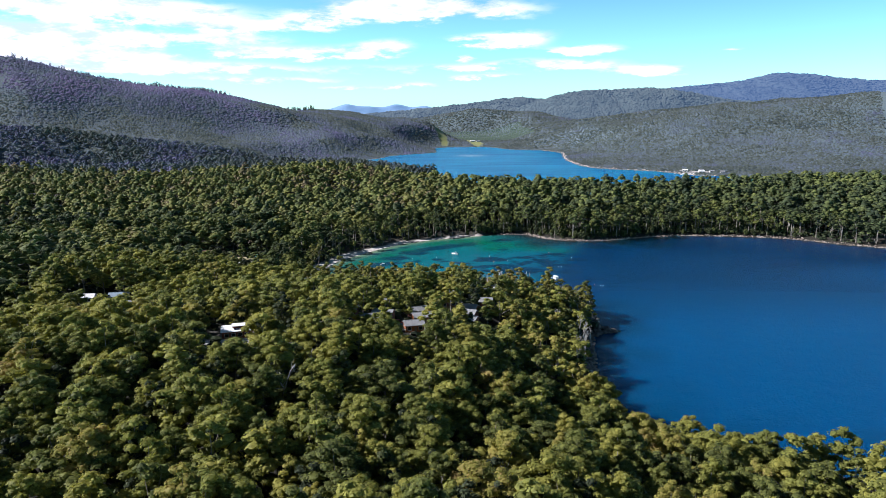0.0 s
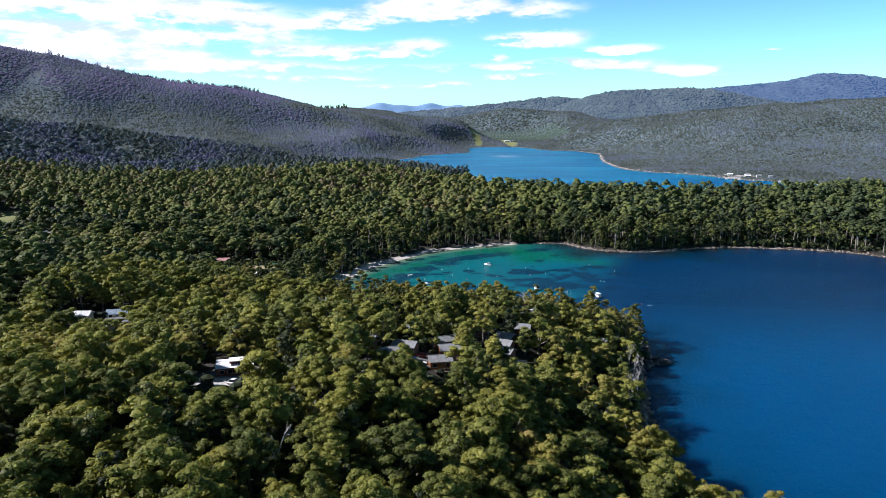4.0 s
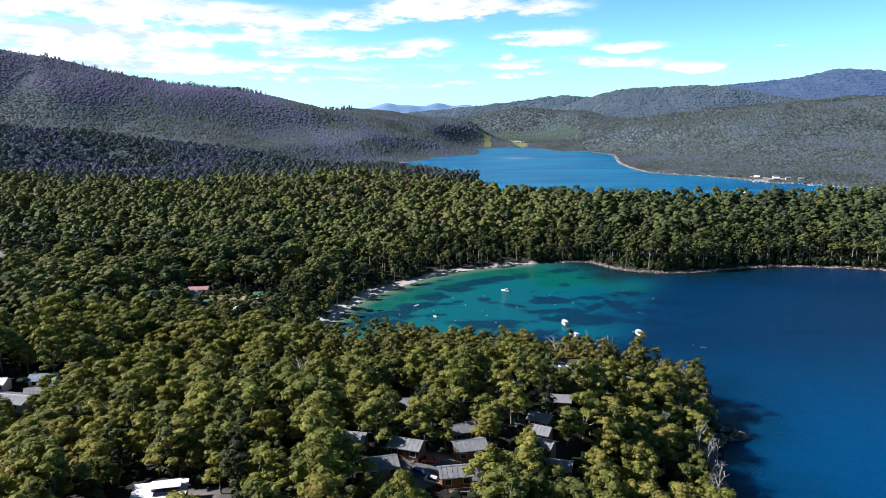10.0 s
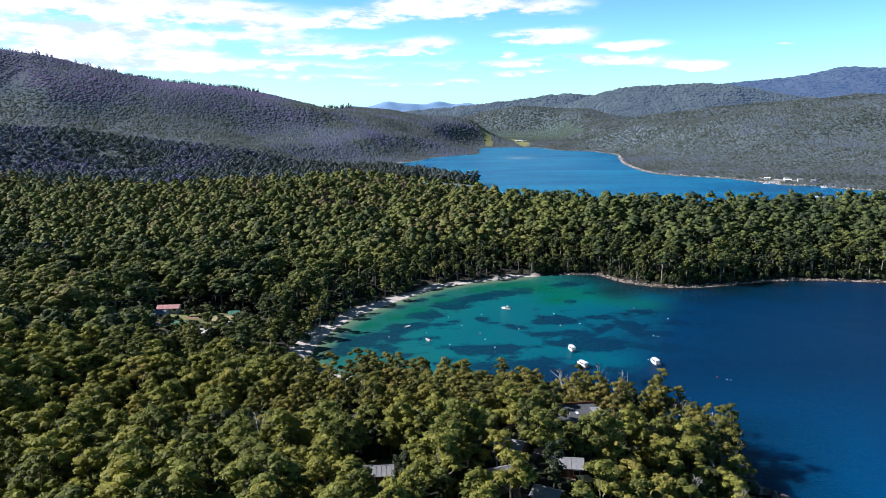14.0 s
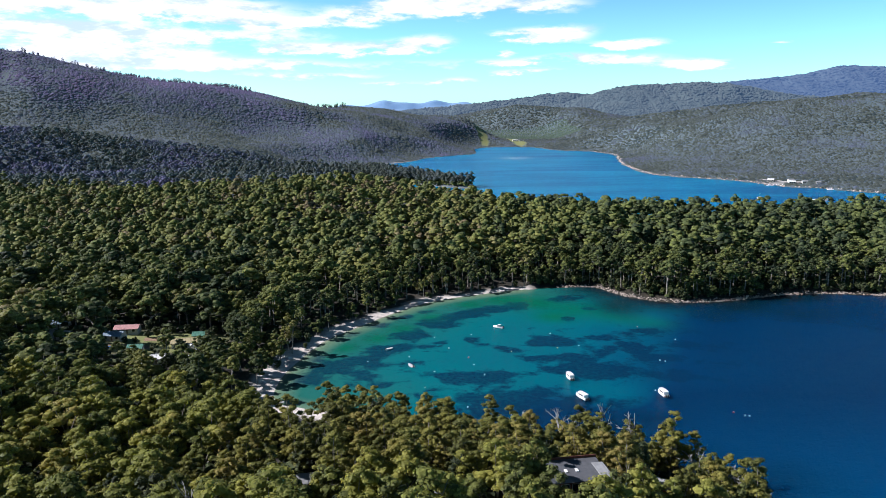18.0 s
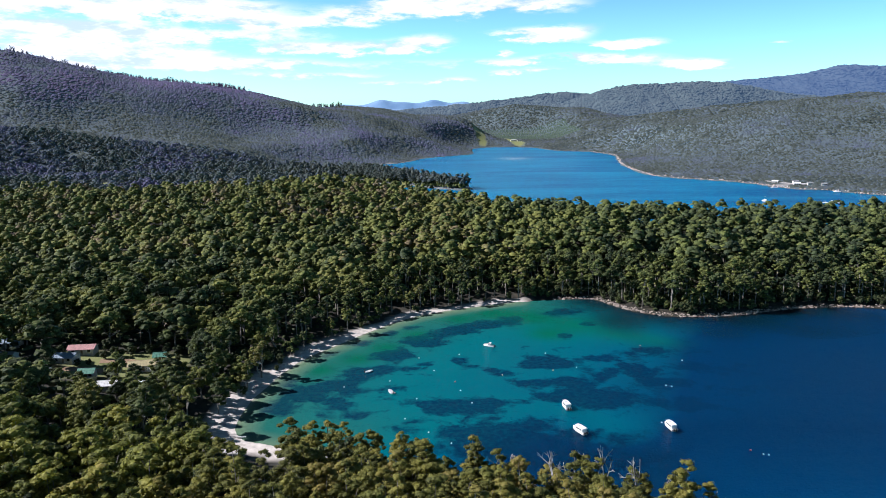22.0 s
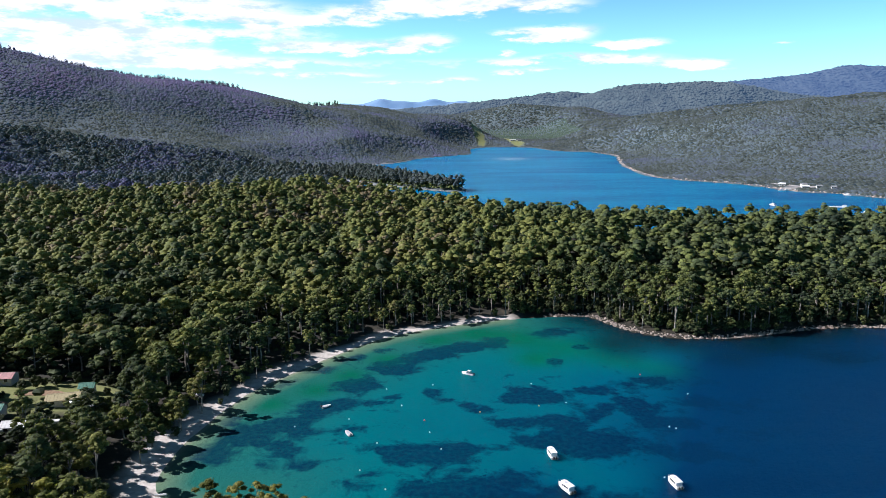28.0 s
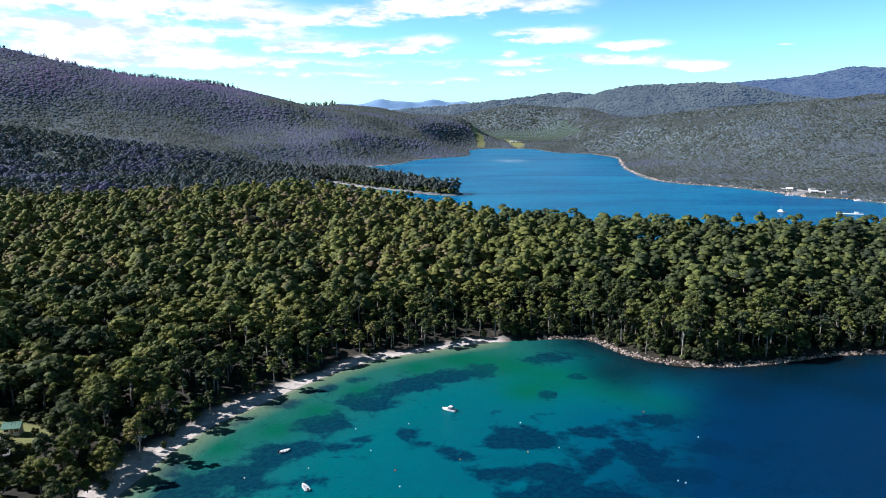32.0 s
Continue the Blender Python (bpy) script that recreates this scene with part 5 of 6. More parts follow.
def house(name, x, y, turn, l, w, walls, roof, label, category, group="", wall_h=2.9, rise=1.3, deck=True):
    """A gabled house with walls, roof slopes, windows, door and deck."""
    b = new(name)
    tagged(b, label, category, group)
    z0 = -2.2
    for s in (-1, 1):
        ob = part("wall", box(-l / 2, l / 2, s * w / 2 - 0.1, s * w / 2 + 0.1, z0, wall_h), walls, b)
        for k in (-0.3, 0.05, 0.33):
            if s < 0 and k == 0.05:
                d = part("door", box(k * l - 0.45, k * l + 0.45, s * w / 2 - 0.14, s * w / 2 - 0.1, 0.05, 2.1), deck_wood, ob, "timber door")
                part("door_handle", box(k * l + 0.3, k * l + 0.36, s * w / 2 - 0.19, s * w / 2 - 0.14, 0.95, 1.05), steel, d)
            else:
                window_on(ob, k * l - 0.7, k * l + 0.7, s * (w / 2 + 0.1), 0.9, 2.2, s)
    for s in (-1, 1):
        part("wall", loft([[(s * l / 2 - 0.1, -w / 2 + 0.1, z0), (s * l / 2 - 0.1, w / 2 - 0.1, z0), (s * l / 2 - 0.1, w / 2 - 0.1, wall_h), (s * l / 2 - 0.1, 0, wall_h + rise), (s * l / 2 - 0.1, -w / 2 + 0.1, wall_h)],
                           [(s * l / 2 + 0.1, -w / 2 + 0.1, z0), (s * l / 2 + 0.1, w / 2 - 0.1, z0), (s * l / 2 + 0.1, w / 2 - 0.1, wall_h), (s * l / 2 + 0.1, 0, wall_h + rise), (s * l / 2 + 0.1, -w / 2 + 0.1, wall_h)]]), walls, b)
    slopes, cap = gable_roof(l, w, wall_h, rise, 0.6)
    for bm in slopes:
        r = part("roof_slope", bm, roof, b)
    part("ridge_cap", cap, roof, b)
    # standing seams
    for s in (-1, 1):
        for k in range(int(l // 1.2) + 1):
            sx = -l / 2 + k * 1.2
            yy, drop = w / 2 + 0.6, rise * 0.6 / (w / 2)
            part("roof_seam", loft([[(sx, s * yy, wall_h - drop + 0.15), (sx + 0.06, s * yy, wall_h - drop + 0.15), (sx + 0.06, s * yy, wall_h - drop + 0.21), (sx, s * yy, wall_h - drop + 0.21)],
                                    [(sx, s * 0.15, wall_h + rise + 0.11), (sx + 0.06, s * 0.15, wall_h + rise + 0.11), (sx + 0.06, s * 0.15, wall_h + rise + 0.17), (sx, s * 0.15, wall_h + rise + 0.17)]]), roof, b)
    for s in (-1, 1):
        part("gutter", box(-l / 2 - 0.6, l / 2 + 0.6, s * (w / 2 + 0.62) - 0.06, s * (w / 2 + 0.62) + 0.06, wall_h - rise * 0.6 / (w / 2) - 0.02, wall_h - rise * 0.6 / (w / 2) + 0.1), roof, b)
    if deck:
        part("deck", box(-l * 0.4, l * 0.4, -w / 2 - 2.2, -w / 2 - 0.1, -0.2, 0.0), deck_wood, b, "timber deck")
        for k in range(4):
            part("deck_post", box(-l * 0.4 + k * l * 0.26, -l * 0.4 + k * l * 0.26 + 0.12, -w / 2 - 2.2, -w / 2 - 2.08, -2.2, 1.0), deck_wood, b)
        part("handrail", box(-l * 0.4, l * 0.4, -w / 2 - 2.2, -w / 2 - 2.1, 0.95, 1.05), deck_wood, b)
    b.matrix_basis = pose(x, y, height_at(x, y) + 0.5, 0, 0, turn)
    return b


for i, (x, y, turn, l, w) in enumerate(CABINS):
    orange = i in (0, 1, 3, 16)
    house("cabin", x, y, turn, 0.84 * l, 0.84 * w, cedar if orange else brick_red, roof_grey, "holiday cabin with grey metal roof and " + ("orange cedar walls" if orange else "red-brown timber walls"), "cabin", "cabins among the gum trees", rise=1.1)
roof_tan = paint("tan_metal_roof", (0.42, 0.36, 0.20), 0.55, 0.0, 0.15)
ROOFS = {"tan": roof_tan, "red": roof_red, "blue": roof_blue, "green": roof_green, "white": roof_white, "grey": roof_grey}
for x, y, turn, l, w, kind in HOUSES:
    house("house", x, y, turn, l, w, weatherboard, ROOFS[kind], "weatherboard house with %s metal roof in the clearing" % {"blue": "blue-grey"}.get(kind, kind), "house", "houses behind the beach", wall_h=2.5, rise=1.1, deck=False)


def white_lodge(x, y, turn):
    """A long lodge with a white two-level roof and solar panels."""
    b = new("lodge")
    tagged(b, "red-brown lodge with flat white metal roof and solar panels", "building")
    l, w = 14.0, 8.0
    for s in (-1, 1):
        ob = part("wall", box(-l / 2, l / 2, s * w / 2 - 0.12, s * w / 2 + 0.12, -2.5, 3.3), brick_red, b)
        for k in range(4):
            window_on(ob, -l * 0.42 + k * 3.1, -l * 0.42 + k * 3.1 + 1.9, s * (w / 2 + 0.12), 0.8, 2.3, s)
        part("wall", box(s * l / 2 - 0.12, s * l / 2 + 0.12, -w / 2 + 0.12, w / 2 - 0.12, -2.5, 3.3), brick_red, b)
    part("lower_roof", loft([[(-l / 2 - 0.7, -w / 2 - 0.8, 3.2), (-l / 2 - 0.7, w / 2 + 0.8, 3.9), (-l / 2 - 0.7, w / 2 + 0.8, 4.05), (-l / 2 - 0.7, -w / 2 - 0.8, 3.35)], [(l / 2 + 0.7, -w / 2 - 0.8, 3.2), (l / 2 + 0.7, w / 2 + 0.8, 3.9), (l / 2 + 0.7, w / 2 + 0.8, 4.05), (l / 2 + 0.7, -w / 2 - 0.8, 3.35)]]), roof_white, b)
    part("clerestory", box(-l * 0.15, l * 0.4, -0.5, w * 0.35, 3.5, 4.7), brick_red, b)
    part("upper_roof", loft([[(-l * 0.18, -1.0, 4.65), (-l * 0.18, w * 0.4, 5.0), (-l * 0.18, w * 0.4, 5.15), (-l * 0.18, -1.0, 4.8)], [(l * 0.43, -1.0, 4.65), (l * 0.43, w * 0.4, 5.0), (l * 0.43, w * 0.4, 5.15), (l * 0.43, -1.0, 4.8)]]), roof_white, b)
    for k in range(5):
        part("solar_panel", loft([[(-l * 0.1 + k * 1.3, -2.9, 3.62), (-l * 0.1 + k * 1.3 + 1.2, -2.9, 3.62), (-l * 0.1 + k * 1.3 + 1.2, -1.2, 3.9), (-l * 0.1 + k * 1.3, -1.2, 3.9)],
                                  [(-l * 0.1 + k * 1.3, -2.9, 3.68), (-l * 0.1 + k * 1.3 + 1.2, -2.9, 3.68), (-l * 0.1 + k * 1.3 + 1.2, -1.2, 3.96), (-l * 0.1 + k * 1.3, -1.2, 3.96)]]), solar, b, "dark solar panel")
    b.matrix_basis = pose(x, y, height_at(x, y) + 0.3, 0, 0, turn) @ Matrix.Diagonal((0.72, 0.74, 0.74, 1))


white_lodge(-102, -308, 12)


def restaurant(x, y, turn):
    """The waterside restaurant: low dark roof, red fascia, pale annexe."""
    b = new("restaurant")
    tagged(b, "long low restaurant with dark roof and red-brown fascia above the water", "building")
    l, w = 16.0, 9.0
    for s in (-1, 1):
        ob = part("wall", box(-l / 2, l / 2, s * w / 2 - 0.12, s * w / 2 + 0.12, -3.5, 3.2), brick_red, b)
        for k in range(5):
            window_on(ob, -l * 0.45 + k * 3.0, -l * 0.45 + k * 3.0 + 2.2, s * (w / 2 + 0.12), 0.5, 2.5, s)
        part("wall", box(s * l / 2 - 0.12, s * l / 2 + 0.12, -w / 2 + 0.12, w / 2 - 0.12, -3.5, 3.2), brick_red, b)
    part("roof_sheet", loft([[(-l / 2 - 0.8, -w / 2 - 1, 3.3), (-l / 2 - 0.8, w / 2 + 1, 4.2), (-l / 2 - 0.8, w / 2 + 1, 4.35), (-l / 2 - 0.8, -w / 2 - 1, 3.45)], [(l / 2 + 0.8, -w / 2 - 1, 3.3), (l / 2 + 0.8, w / 2 + 1, 4.2), (l / 2 + 0.8, w / 2 + 1, 4.35), (l / 2 + 0.8, -w / 2 - 1, 3.45)]]), roof_dark, b, "dark metal roof")
    part("fascia", box(-l / 2 - 0.9, l / 2 + 0.9, w / 2 + 1.0, w / 2 + 1.25, 3.9, 5.0), brick_red, b, "red-brown timber fascia")
    part("annexe_roof", box(l / 2 - 1.5, l / 2 + 1.6, -w / 2 - 1.6, w / 2 - 2, 4.1, 4.3), roof_grey, b)
    for k in range(2):
        part("skylight", box(-2 + k * 3, -1.2 + k * 3, -1, 0.6, 3.85, 4.05), white_gel, b)
    b.matrix_basis = pose(x, y, height_at(x, y) + 0.6, 0, 0, turn)


restaurant(3, -192, 8)


def car(x, y, turn, paint_m, label):
    """A parked car with glasshouse, wheels and lamps."""
    b = new("car")
    tagged(b, label, "car", "parked cars")
    prof = [(-2.15, 0.45), (-2.2, 0.8), (-1.5, 0.95), (1.3, 0.95), (2.15, 0.8), (2.2, 0.45)]
    part("body", loft([[(px, s * 0.87, pz) for px, pz in prof] for s in (-1, 1)]), paint_m, b)
    glass = [(-1.6, 0.94), (-1.0, 1.42), (0.55, 1.45), (1.25, 0.94)]
    top = part("cabin", loft([[(px, s * 0.76, pz) for px, pz in glass] for s in (-1, 1)]), dark_glass, b, "dark glass cabin")
    part("roof_panel", box(-1.0, 0.55, -0.72, 0.72, 1.42, 1.5, 0.03), paint_m, b)
    for wx in (-1.35, 1.35):
        for s in (-1, 1):
            bm = bmesh.new()
            bmesh.ops.create_cone(bm, cap_ends=True, segments=12, radius1=0.33, radius2=0.33, depth=0.22, matrix=pose(wx, s * 0.8, 0.33, 90, 0, 0))
            wh = part("wheel", bm, black_rubber, b)
            bm = bmesh.new()
            bmesh.ops.create_cone(bm, cap_ends=True, segments=10, radius1=0.19, radius2=0.19, depth=0.04, matrix=pose(wx, s * 0.92, 0.33, 90, 0, 0))
            part("rim", bm, steel, wh)
    for s in (-1, 1):
        part("headlight", box(2.12, 2.22, s * 0.62 - 0.17, s * 0.62 + 0.17, 0.62, 0.76), white_gel, b)
        part("tail_light", box(-2.24, -2.14, s * 0.62 - 0.15, s * 0.62 + 0.15, 0.66, 0.8), red_trim, b)
    e = 1.2
    c, s = math.cos(radians(turn)), math.sin(radians(turn))
    pitch = math.degrees(math.atan2(height_at(x + c * e, y + s * e) - height_at(x - c * e, y - s * e), 2 * e))
    b.matrix_basis = pose(x, y, height_at(x, y) + 0.12, 0, 0, turn) @ pose(0, 0, 0, 0, -pitch, 0)


blue_car, silver_car = paint("blue_car_paint", (0.03, 0.12, 0.45), 0.3, 0.2, 0.05), paint("silver_car_paint", (0.5, 0.51, 0.52), 0.3, 0.5, 0.05)
for x, y, turn, m, label in ((-45, -294.5, -12, white_gel, "white sedan parked below the cabins"), (-48.5, -291.5, -10, blue_car, "dark blue car parked below the cabins"), (-99.5, -319, 70, white_gel, "white car in the lodge car park"),
                             (-92, -314, 20, silver_car, "silver car in the lodge car park"), (-184, -51, 15, blue_car, "blue car parked on the gravel drive"), (-191, -47, 40, white_gel, "white car beside the drive"), (-19, -240, 60, white_gel, "white car between the cabins"),
                             (-46, -283.5, 5, red_trim, "red car beside the cabin court"), (-166, -60, 0, silver_car, "silver car beside the sheds"), (-51, -300, -8, silver_car, "silver car on the lane")):
    car(x, y, turn, m, label)


def strip(name, points, width, mat, label, lift=0.16):
    """A road or path laid over the ground."""
    line = smooth_line(points, 6)
    tangent = np.gradient(line, axis=0)
    side = np.stack([-tangent[:, 1], tangent[:, 0]], 1) / np.linalg.norm(tangent, axis=1)[:, None]
    rows, cols = len(line), 5
    v = []
    for k in range(cols):
        q = line + side * width * (k / (cols - 1) - 0.5)
        v.append(np.stack([q[:, 0], q[:, 1], ground_height(q[:, 0], q[:, 1]) + lift], 1))
    v = np.stack(v, 1).reshape(-1, 3)
    i = np.arange(rows * cols).reshape(rows, cols)
    f = np.stack([i[:-1, :-1], i[:-1, 1:], i[1:, 1:], i[1:, :-1]], -1).reshape(-1, 4)
    top, n = v, len(v)
    low = v - (0, 0, 0.5)
    ob = new(name, mesh_from(name, np.concatenate([top, low]), np.concatenate([f, f[:, ::-1] + n]), None, [mat]))
    return tagged(ob, label, "road", kind="structure")


strip("road_west", [(-418, 128), (-404, 119), (-388, 104), (-368, 80), (-350, 55), (-340, 40)], 7, asphalt_m, "pale road through the trees by the western houses", 0.16)
yard_dirt = paint("yard_dirt", (0.26, 0.17, 0.10), 0.95, 0.0, 0.35, 0.8)
strip("road_court", [(-52, -282), (-47, -284), (-42, -286), (-34, -285)], 9, asphalt_m, "grey asphalt court between the cabins")
strip("road_lane", [(-110, -322), (-96, -312), (-82, -308), (-66, -305), (-52, -299), (-44, -291), (-43, -284)], 4.5, asphalt_m, "narrow asphalt lane through the trees", 0.12)
strip("road_carpark", [(-110, -320), (-100, -317), (-90, -315)], 8, concrete, "pale concrete car park beside the lodge", 0.2)
strip("road_cabins", [(-24, -285), (-20, -262), (-20, -245), (-17, -236), (-12, -222), (-8, -206)], 3.6, asphalt_m, "narrow lane past the cabins", 0.14)
strip("road_drive", [(-205, -50), (-190, -45), (-178, -43), (-168, -44)], 6, yard_dirt, "brown earth yard between the houses", 0.14)

strip("road_yard", [(-176, -31), (-169, -29), (-163, -29), (-158, -31)], 6, yard_dirt, "bare brown earth beside the lawn", 0.14)
bush = tree_thing("garden_shrub", *wattle(3.2, 1.9, 34, 0.22), wattle_leaf, "rounded green garden shrub beside the houses", "shrub", "shrubs round the houses")
for i, (x, y, k) in enumerate(((-176, -27, 1.1), (-172.5, -24, 1.4), (-170, -22, 1.0), (-166, -20, 1.3), (-182, -39, 1.0), (-178, -37, 0.8), (-160, -16, 1.3), (-152, -16, 1.1), (-146, -18, 1.4), (-196, -27, 1.5), (-185, -53, 1.0), (-164, -50, 1.2), (-143, -27, 0.9), (-180, -14, 1.6), (-193, -41, 1.2))):
    m = pose(x, y, height_at(x, y), 0, 0, i * 77) @ Matrix.Diagonal((k, k * 0.9, k, 1))
    if i:
        copy_tree(bush, m)
    else:
        bush.matrix_basis = m

# ---- pole, caravans ----
for x, y in ((-236, -1), (-165, -12)):
    b = tagged(new("power_pole"), "timber power pole with a crossarm", "pole")
    part("pole", cylinder(0.16, -1, 9, 0, 0, 8, 0.11), deck_wood, b)
    arm = part("crossarm", box(-1.1, 1.1, -0.07, 0.07, 8.3, 8.5), deck_wood, b)
    for k in (-0.9, -0.3, 0.3, 0.9):
        part("insulator", cylinder(0.06, 8.5, 8.7, k, 0, 6), white_gel, arm)
    b.matrix_basis = pose(x, y, height_at(x, y), 0, 0, 30)
for x, y, turn in ((-146, -58, 20), (-151, -40, -30), (-160, -72, 60)):
    b = tagged(new("caravan"), "white caravan parked among the trees", "caravan", "caravans behind the beach")
    body = part("body", box(-2.6, 2.6, -1.1, 1.1, 0.5, 2.6, 0.18), white_gel, b)
    part("window", box(-0.8, 0.8, -1.13, -1.08, 1.4, 2.0), dark_glass, body)
    part("door", box(1.2, 1.9, -1.13, -1.08, 0.6, 2.3), grey_hull, body)
    part("drawbar", box(2.5, 3.8, -0.08, 0.08, 0.45, 0.55), steel, b)
    for s in (-1, 1):
        bm = bmesh.new()
        bmesh.ops.create_cone(bm, cap_ends=True, segments=12, radius1=0.34, radius2=0.34, depth=0.2, matrix=pose(0, s * 0.95, 0.34, 90, 0, 0))
        part("wheel", bm, black_rubber, b)
    b.matrix_basis = pose(x, y, height_at(x, y) + 0.05, 0, 0, turn)

# ---- rocks along the shore ----
m_rock, t, p, _ = material("shore_rock")
n1 = noise_tex(t, 0.6, 6, 0.65)
fac = math_node(t, "ADD", math_node(t, "MULTIPLY", attribute(t, "tint"), 0.6), math_node(t, "MULTIPLY", n1, 0.5))
t.links.new(ramp(t, fac, [(0.15, (0.09, 0.07, 0.065)), (0.45, (0.24, 0.19, 0.16)), (0.75, (0.46, 0.39, 0.33)), (1.0, (0.62, 0.56, 0.50))]), p.inputs["Base Color"])
p.inputs["Roughness"].default_value = 0.9
bump(t, p, noise_tex(t, 3, 5, 0.6), 0.6, 0.1)


def boulders(name, line, per_metre, low, high, spread, light, label, flat=0.6):
    """Jumbled rocks at the foot of a shore."""
    seg = np.diff(line, axis=0)
    length = np.concatenate([[0], np.cumsum(np.linalg.norm(seg, axis=1))])
    n = int(length[-1] * per_metre)
    s = rng.uniform(0, length[-1], n)
    cx, cy = np.interp(s, length, line[:, 0]) + rng.normal(size=n) * spread, np.interp(s, length, line[:, 1]) + rng.normal(size=n) * spread
    d = shore_distance(cx, cy)
    ok = (d > -1.6) & (d < 5)
    cx, cy = cx[ok], cy[ok]
    n = len(cx)
    cz = np.maximum(ground_height(cx, cy), -0.3)
    size = low + (high - low) * rng.random(n) ** 2.5
    v = ICO[None] * rng.uniform(0.65, 1.2, (n, 12, 1)) * size[:, None, None] * np.stack([rng.uniform(0.7, 1.5, n), rng.uniform(0.7, 1.5, n), rng.uniform(0.4, 0.9, n) * flat / 0.6], 1)[:, None, :]
    v += np.stack([cx, cy, cz + size * 0.15], 1)[:, None, :]
    f = ICO_F[None] + (np.arange(n) * 12)[:, None, None]
    ob = new(name, mesh_from(name, v.reshape(-1, 3), f.reshape(-1, 3), {"tint": np.repeat(np.clip(light + rng.normal(size=n) * 0.18, 0, 1), 12)}, [m_rock]))
    return tagged(ob, label, "rocks", kind="stuff")


boulders("shore_rocks", rocky_line[6:60], 7.5, 0.22, 1.0, 1.0, 0.42, "pale boulders along the wooded shore")
boulders("point_rocks", point_line[25:95], 5.0, 0.4, 1.8, 1.5, 0.05, "dark rocks under the trees of the point")
boulders("inlet_rocks", smooth_line(LAKE, 4)[44:90], 0.6, 0.5, 1.5, 1.5, 0.45, "pale rocks round the inlet's headland")
boulders("east_shore_rocks", smooth_line(LAKE_EAST, 4), 0.9, 0.6, 2.4, 2.0, 0.75, "pale rocky edge of the far shore")
# the low ledge off the point, its rock colour darkened for shade
m_shade_rock, t, p, _ = material("dark_shade_rock")
t.links.new(ramp(t, noise_tex(t, 0.7, 6, 0.65), [(0.3, (0.022, 0.019, 0.018)), (0.55, (0.060, 0.050, 0.045)), (0.75, (0.120, 0.100, 0.085))]), p.inputs["Base Color"])
p.inputs["Roughness"].default_value = 0.6
bump(t, p, noise_tex(t, 3, 5, 0.6), 0.6, 0.1)
b = tagged(new("rock_ledge"), "flat dark rock ledge running out from the point", "rock")
for k in range(26):
    u = k / 25
    bm = bmesh.new()
    bmesh.ops.create_icosphere(bm, subdivisions=2, radius=1)
    w = 2.0 - 1.3 * u
    for v in bm.verts:
        v.co += Vector(noise.noise_vector(v.co * 1.3 + Vector((k, 0, 0)))) * 0.35
        v.co = Vector((v.co.x * w, v.co.y * w * 0.6, v.co.z * (0.75 - 0.45 * u)))
    part("slab", bm, m_shade_rock, b).matrix_basis = pose(50 + 14.5 * u + rng.uniform(-0.6, 0.6), -217.5 + 3.5 * u + rng.uniform(-1.5, 1.5) * (1 - u), 0.05, rng.uniform(-8, 8), rng.uniform(-8, 8), rng.uniform(0, 180))

# ---- dead trees ----
dead_spots = [(38, -243, 14), (34, -262, 13), (30, -272, 15), (40, -232, 12), (46, -205, 13), (50, -190, 14), (45, -175, 15), (30, -158, 16), (22, -152, 17), (40, -166, 14), (-70, -352, 13), (-77, -372, 14), (-88, -226, 15), (15, -300, 14), (8, -150, 16), (52, -200, 12), (-95, -262, 14), (26, -283, 13), (44, -238, 11), (36, -252, 12), (42, -215, 12), (38, -198, 13), (52, -182, 12), (46, -168, 13), (36, -160, 14), (14, -146, 14), (-6, -139, 13), (28, -228, 13), (20, -250, 12), (10, -214, 14)]
for x, y, h in dead_spots:
    b = tagged(new("dead_tree"), "bare bleached dead tree with forking limbs", "tree", "dead trees on the point")
    v, f = dead_tree(h * 1.25)
    ob = new("bare_trunk", mesh_from("bare_trunk", v, f, None, [dead_wood]))
    ob.parent = b
    b.matrix_basis = pose(x, y, max(height_at(x, y), 0), 0, 0, rng.uniform(0, 360)) @ Matrix.Diagonal((0.85, 0.85, 0.95, 1))

# ---- far side of the inlet ----


def far_boat(x, y, heading, length=9):
    b = tagged(new("moored_boat"), "white boat moored at the far jetty", "boat", "boats at the far jetty")
    k = length / 7.8
    part("hull", hull(7.8, 2.6, 0.8), white_gel, b)
    part("cabin", box(-0.9, 0.9, -1.6, 1.6, 0.8, 2.1, 0.2), white_gel, b)
    part("window", box(-0.92, 0.92, -1.0, 1.0, 1.3, 1.75), dark_glass, b)
    part("mast", cylinder(0.06, 2.0, 5.5, 0, 0.3, 6), steel, b)
    b.matrix_basis = pose(x, y, 0, 0, 0, heading) @ Matrix.Diagonal((k, k, k, 1))


for x, y, h in ((463, 690, 80), (469, 688, 95), (475, 690, 70), (482, 686, 85), (381, 538, 20), (442, 447, 95), (452, 440, 100), (446, 462, 90), (470, 455, 80), (520, 628, 60)):
    far_boat(x, y, h, 9 if y > 600 else 10)
b = tagged(new("jetty"), "timber jetty at the far landing", "jetty")
part("deck", box(-18, 18, -1.5, 1.5, 0.9, 1.2), deck_wood, b)
for k in range(10):
    for s in (-1, 1):
        part("pile", cylinder(0.2, -3, 1.6, -17 + k * 3.8, s * 1.4, 8), deck_wood, b)
b.matrix_basis = pose(476, 694, 0, 0, 0, -18)
b = tagged(new("pontoon"), "long pale floating pontoon with low rails on the inlet", "pontoon")
part("float", box(-13.5, 13.5, -2.2, 2.2, -0.3, 0.7, 0.2), roof_white, b)
for k in range(8):
    part("rail_post", cylinder(0.08, 0.7, 1.9, -13 + k * 3.7, 1.9, 6), steel, b)
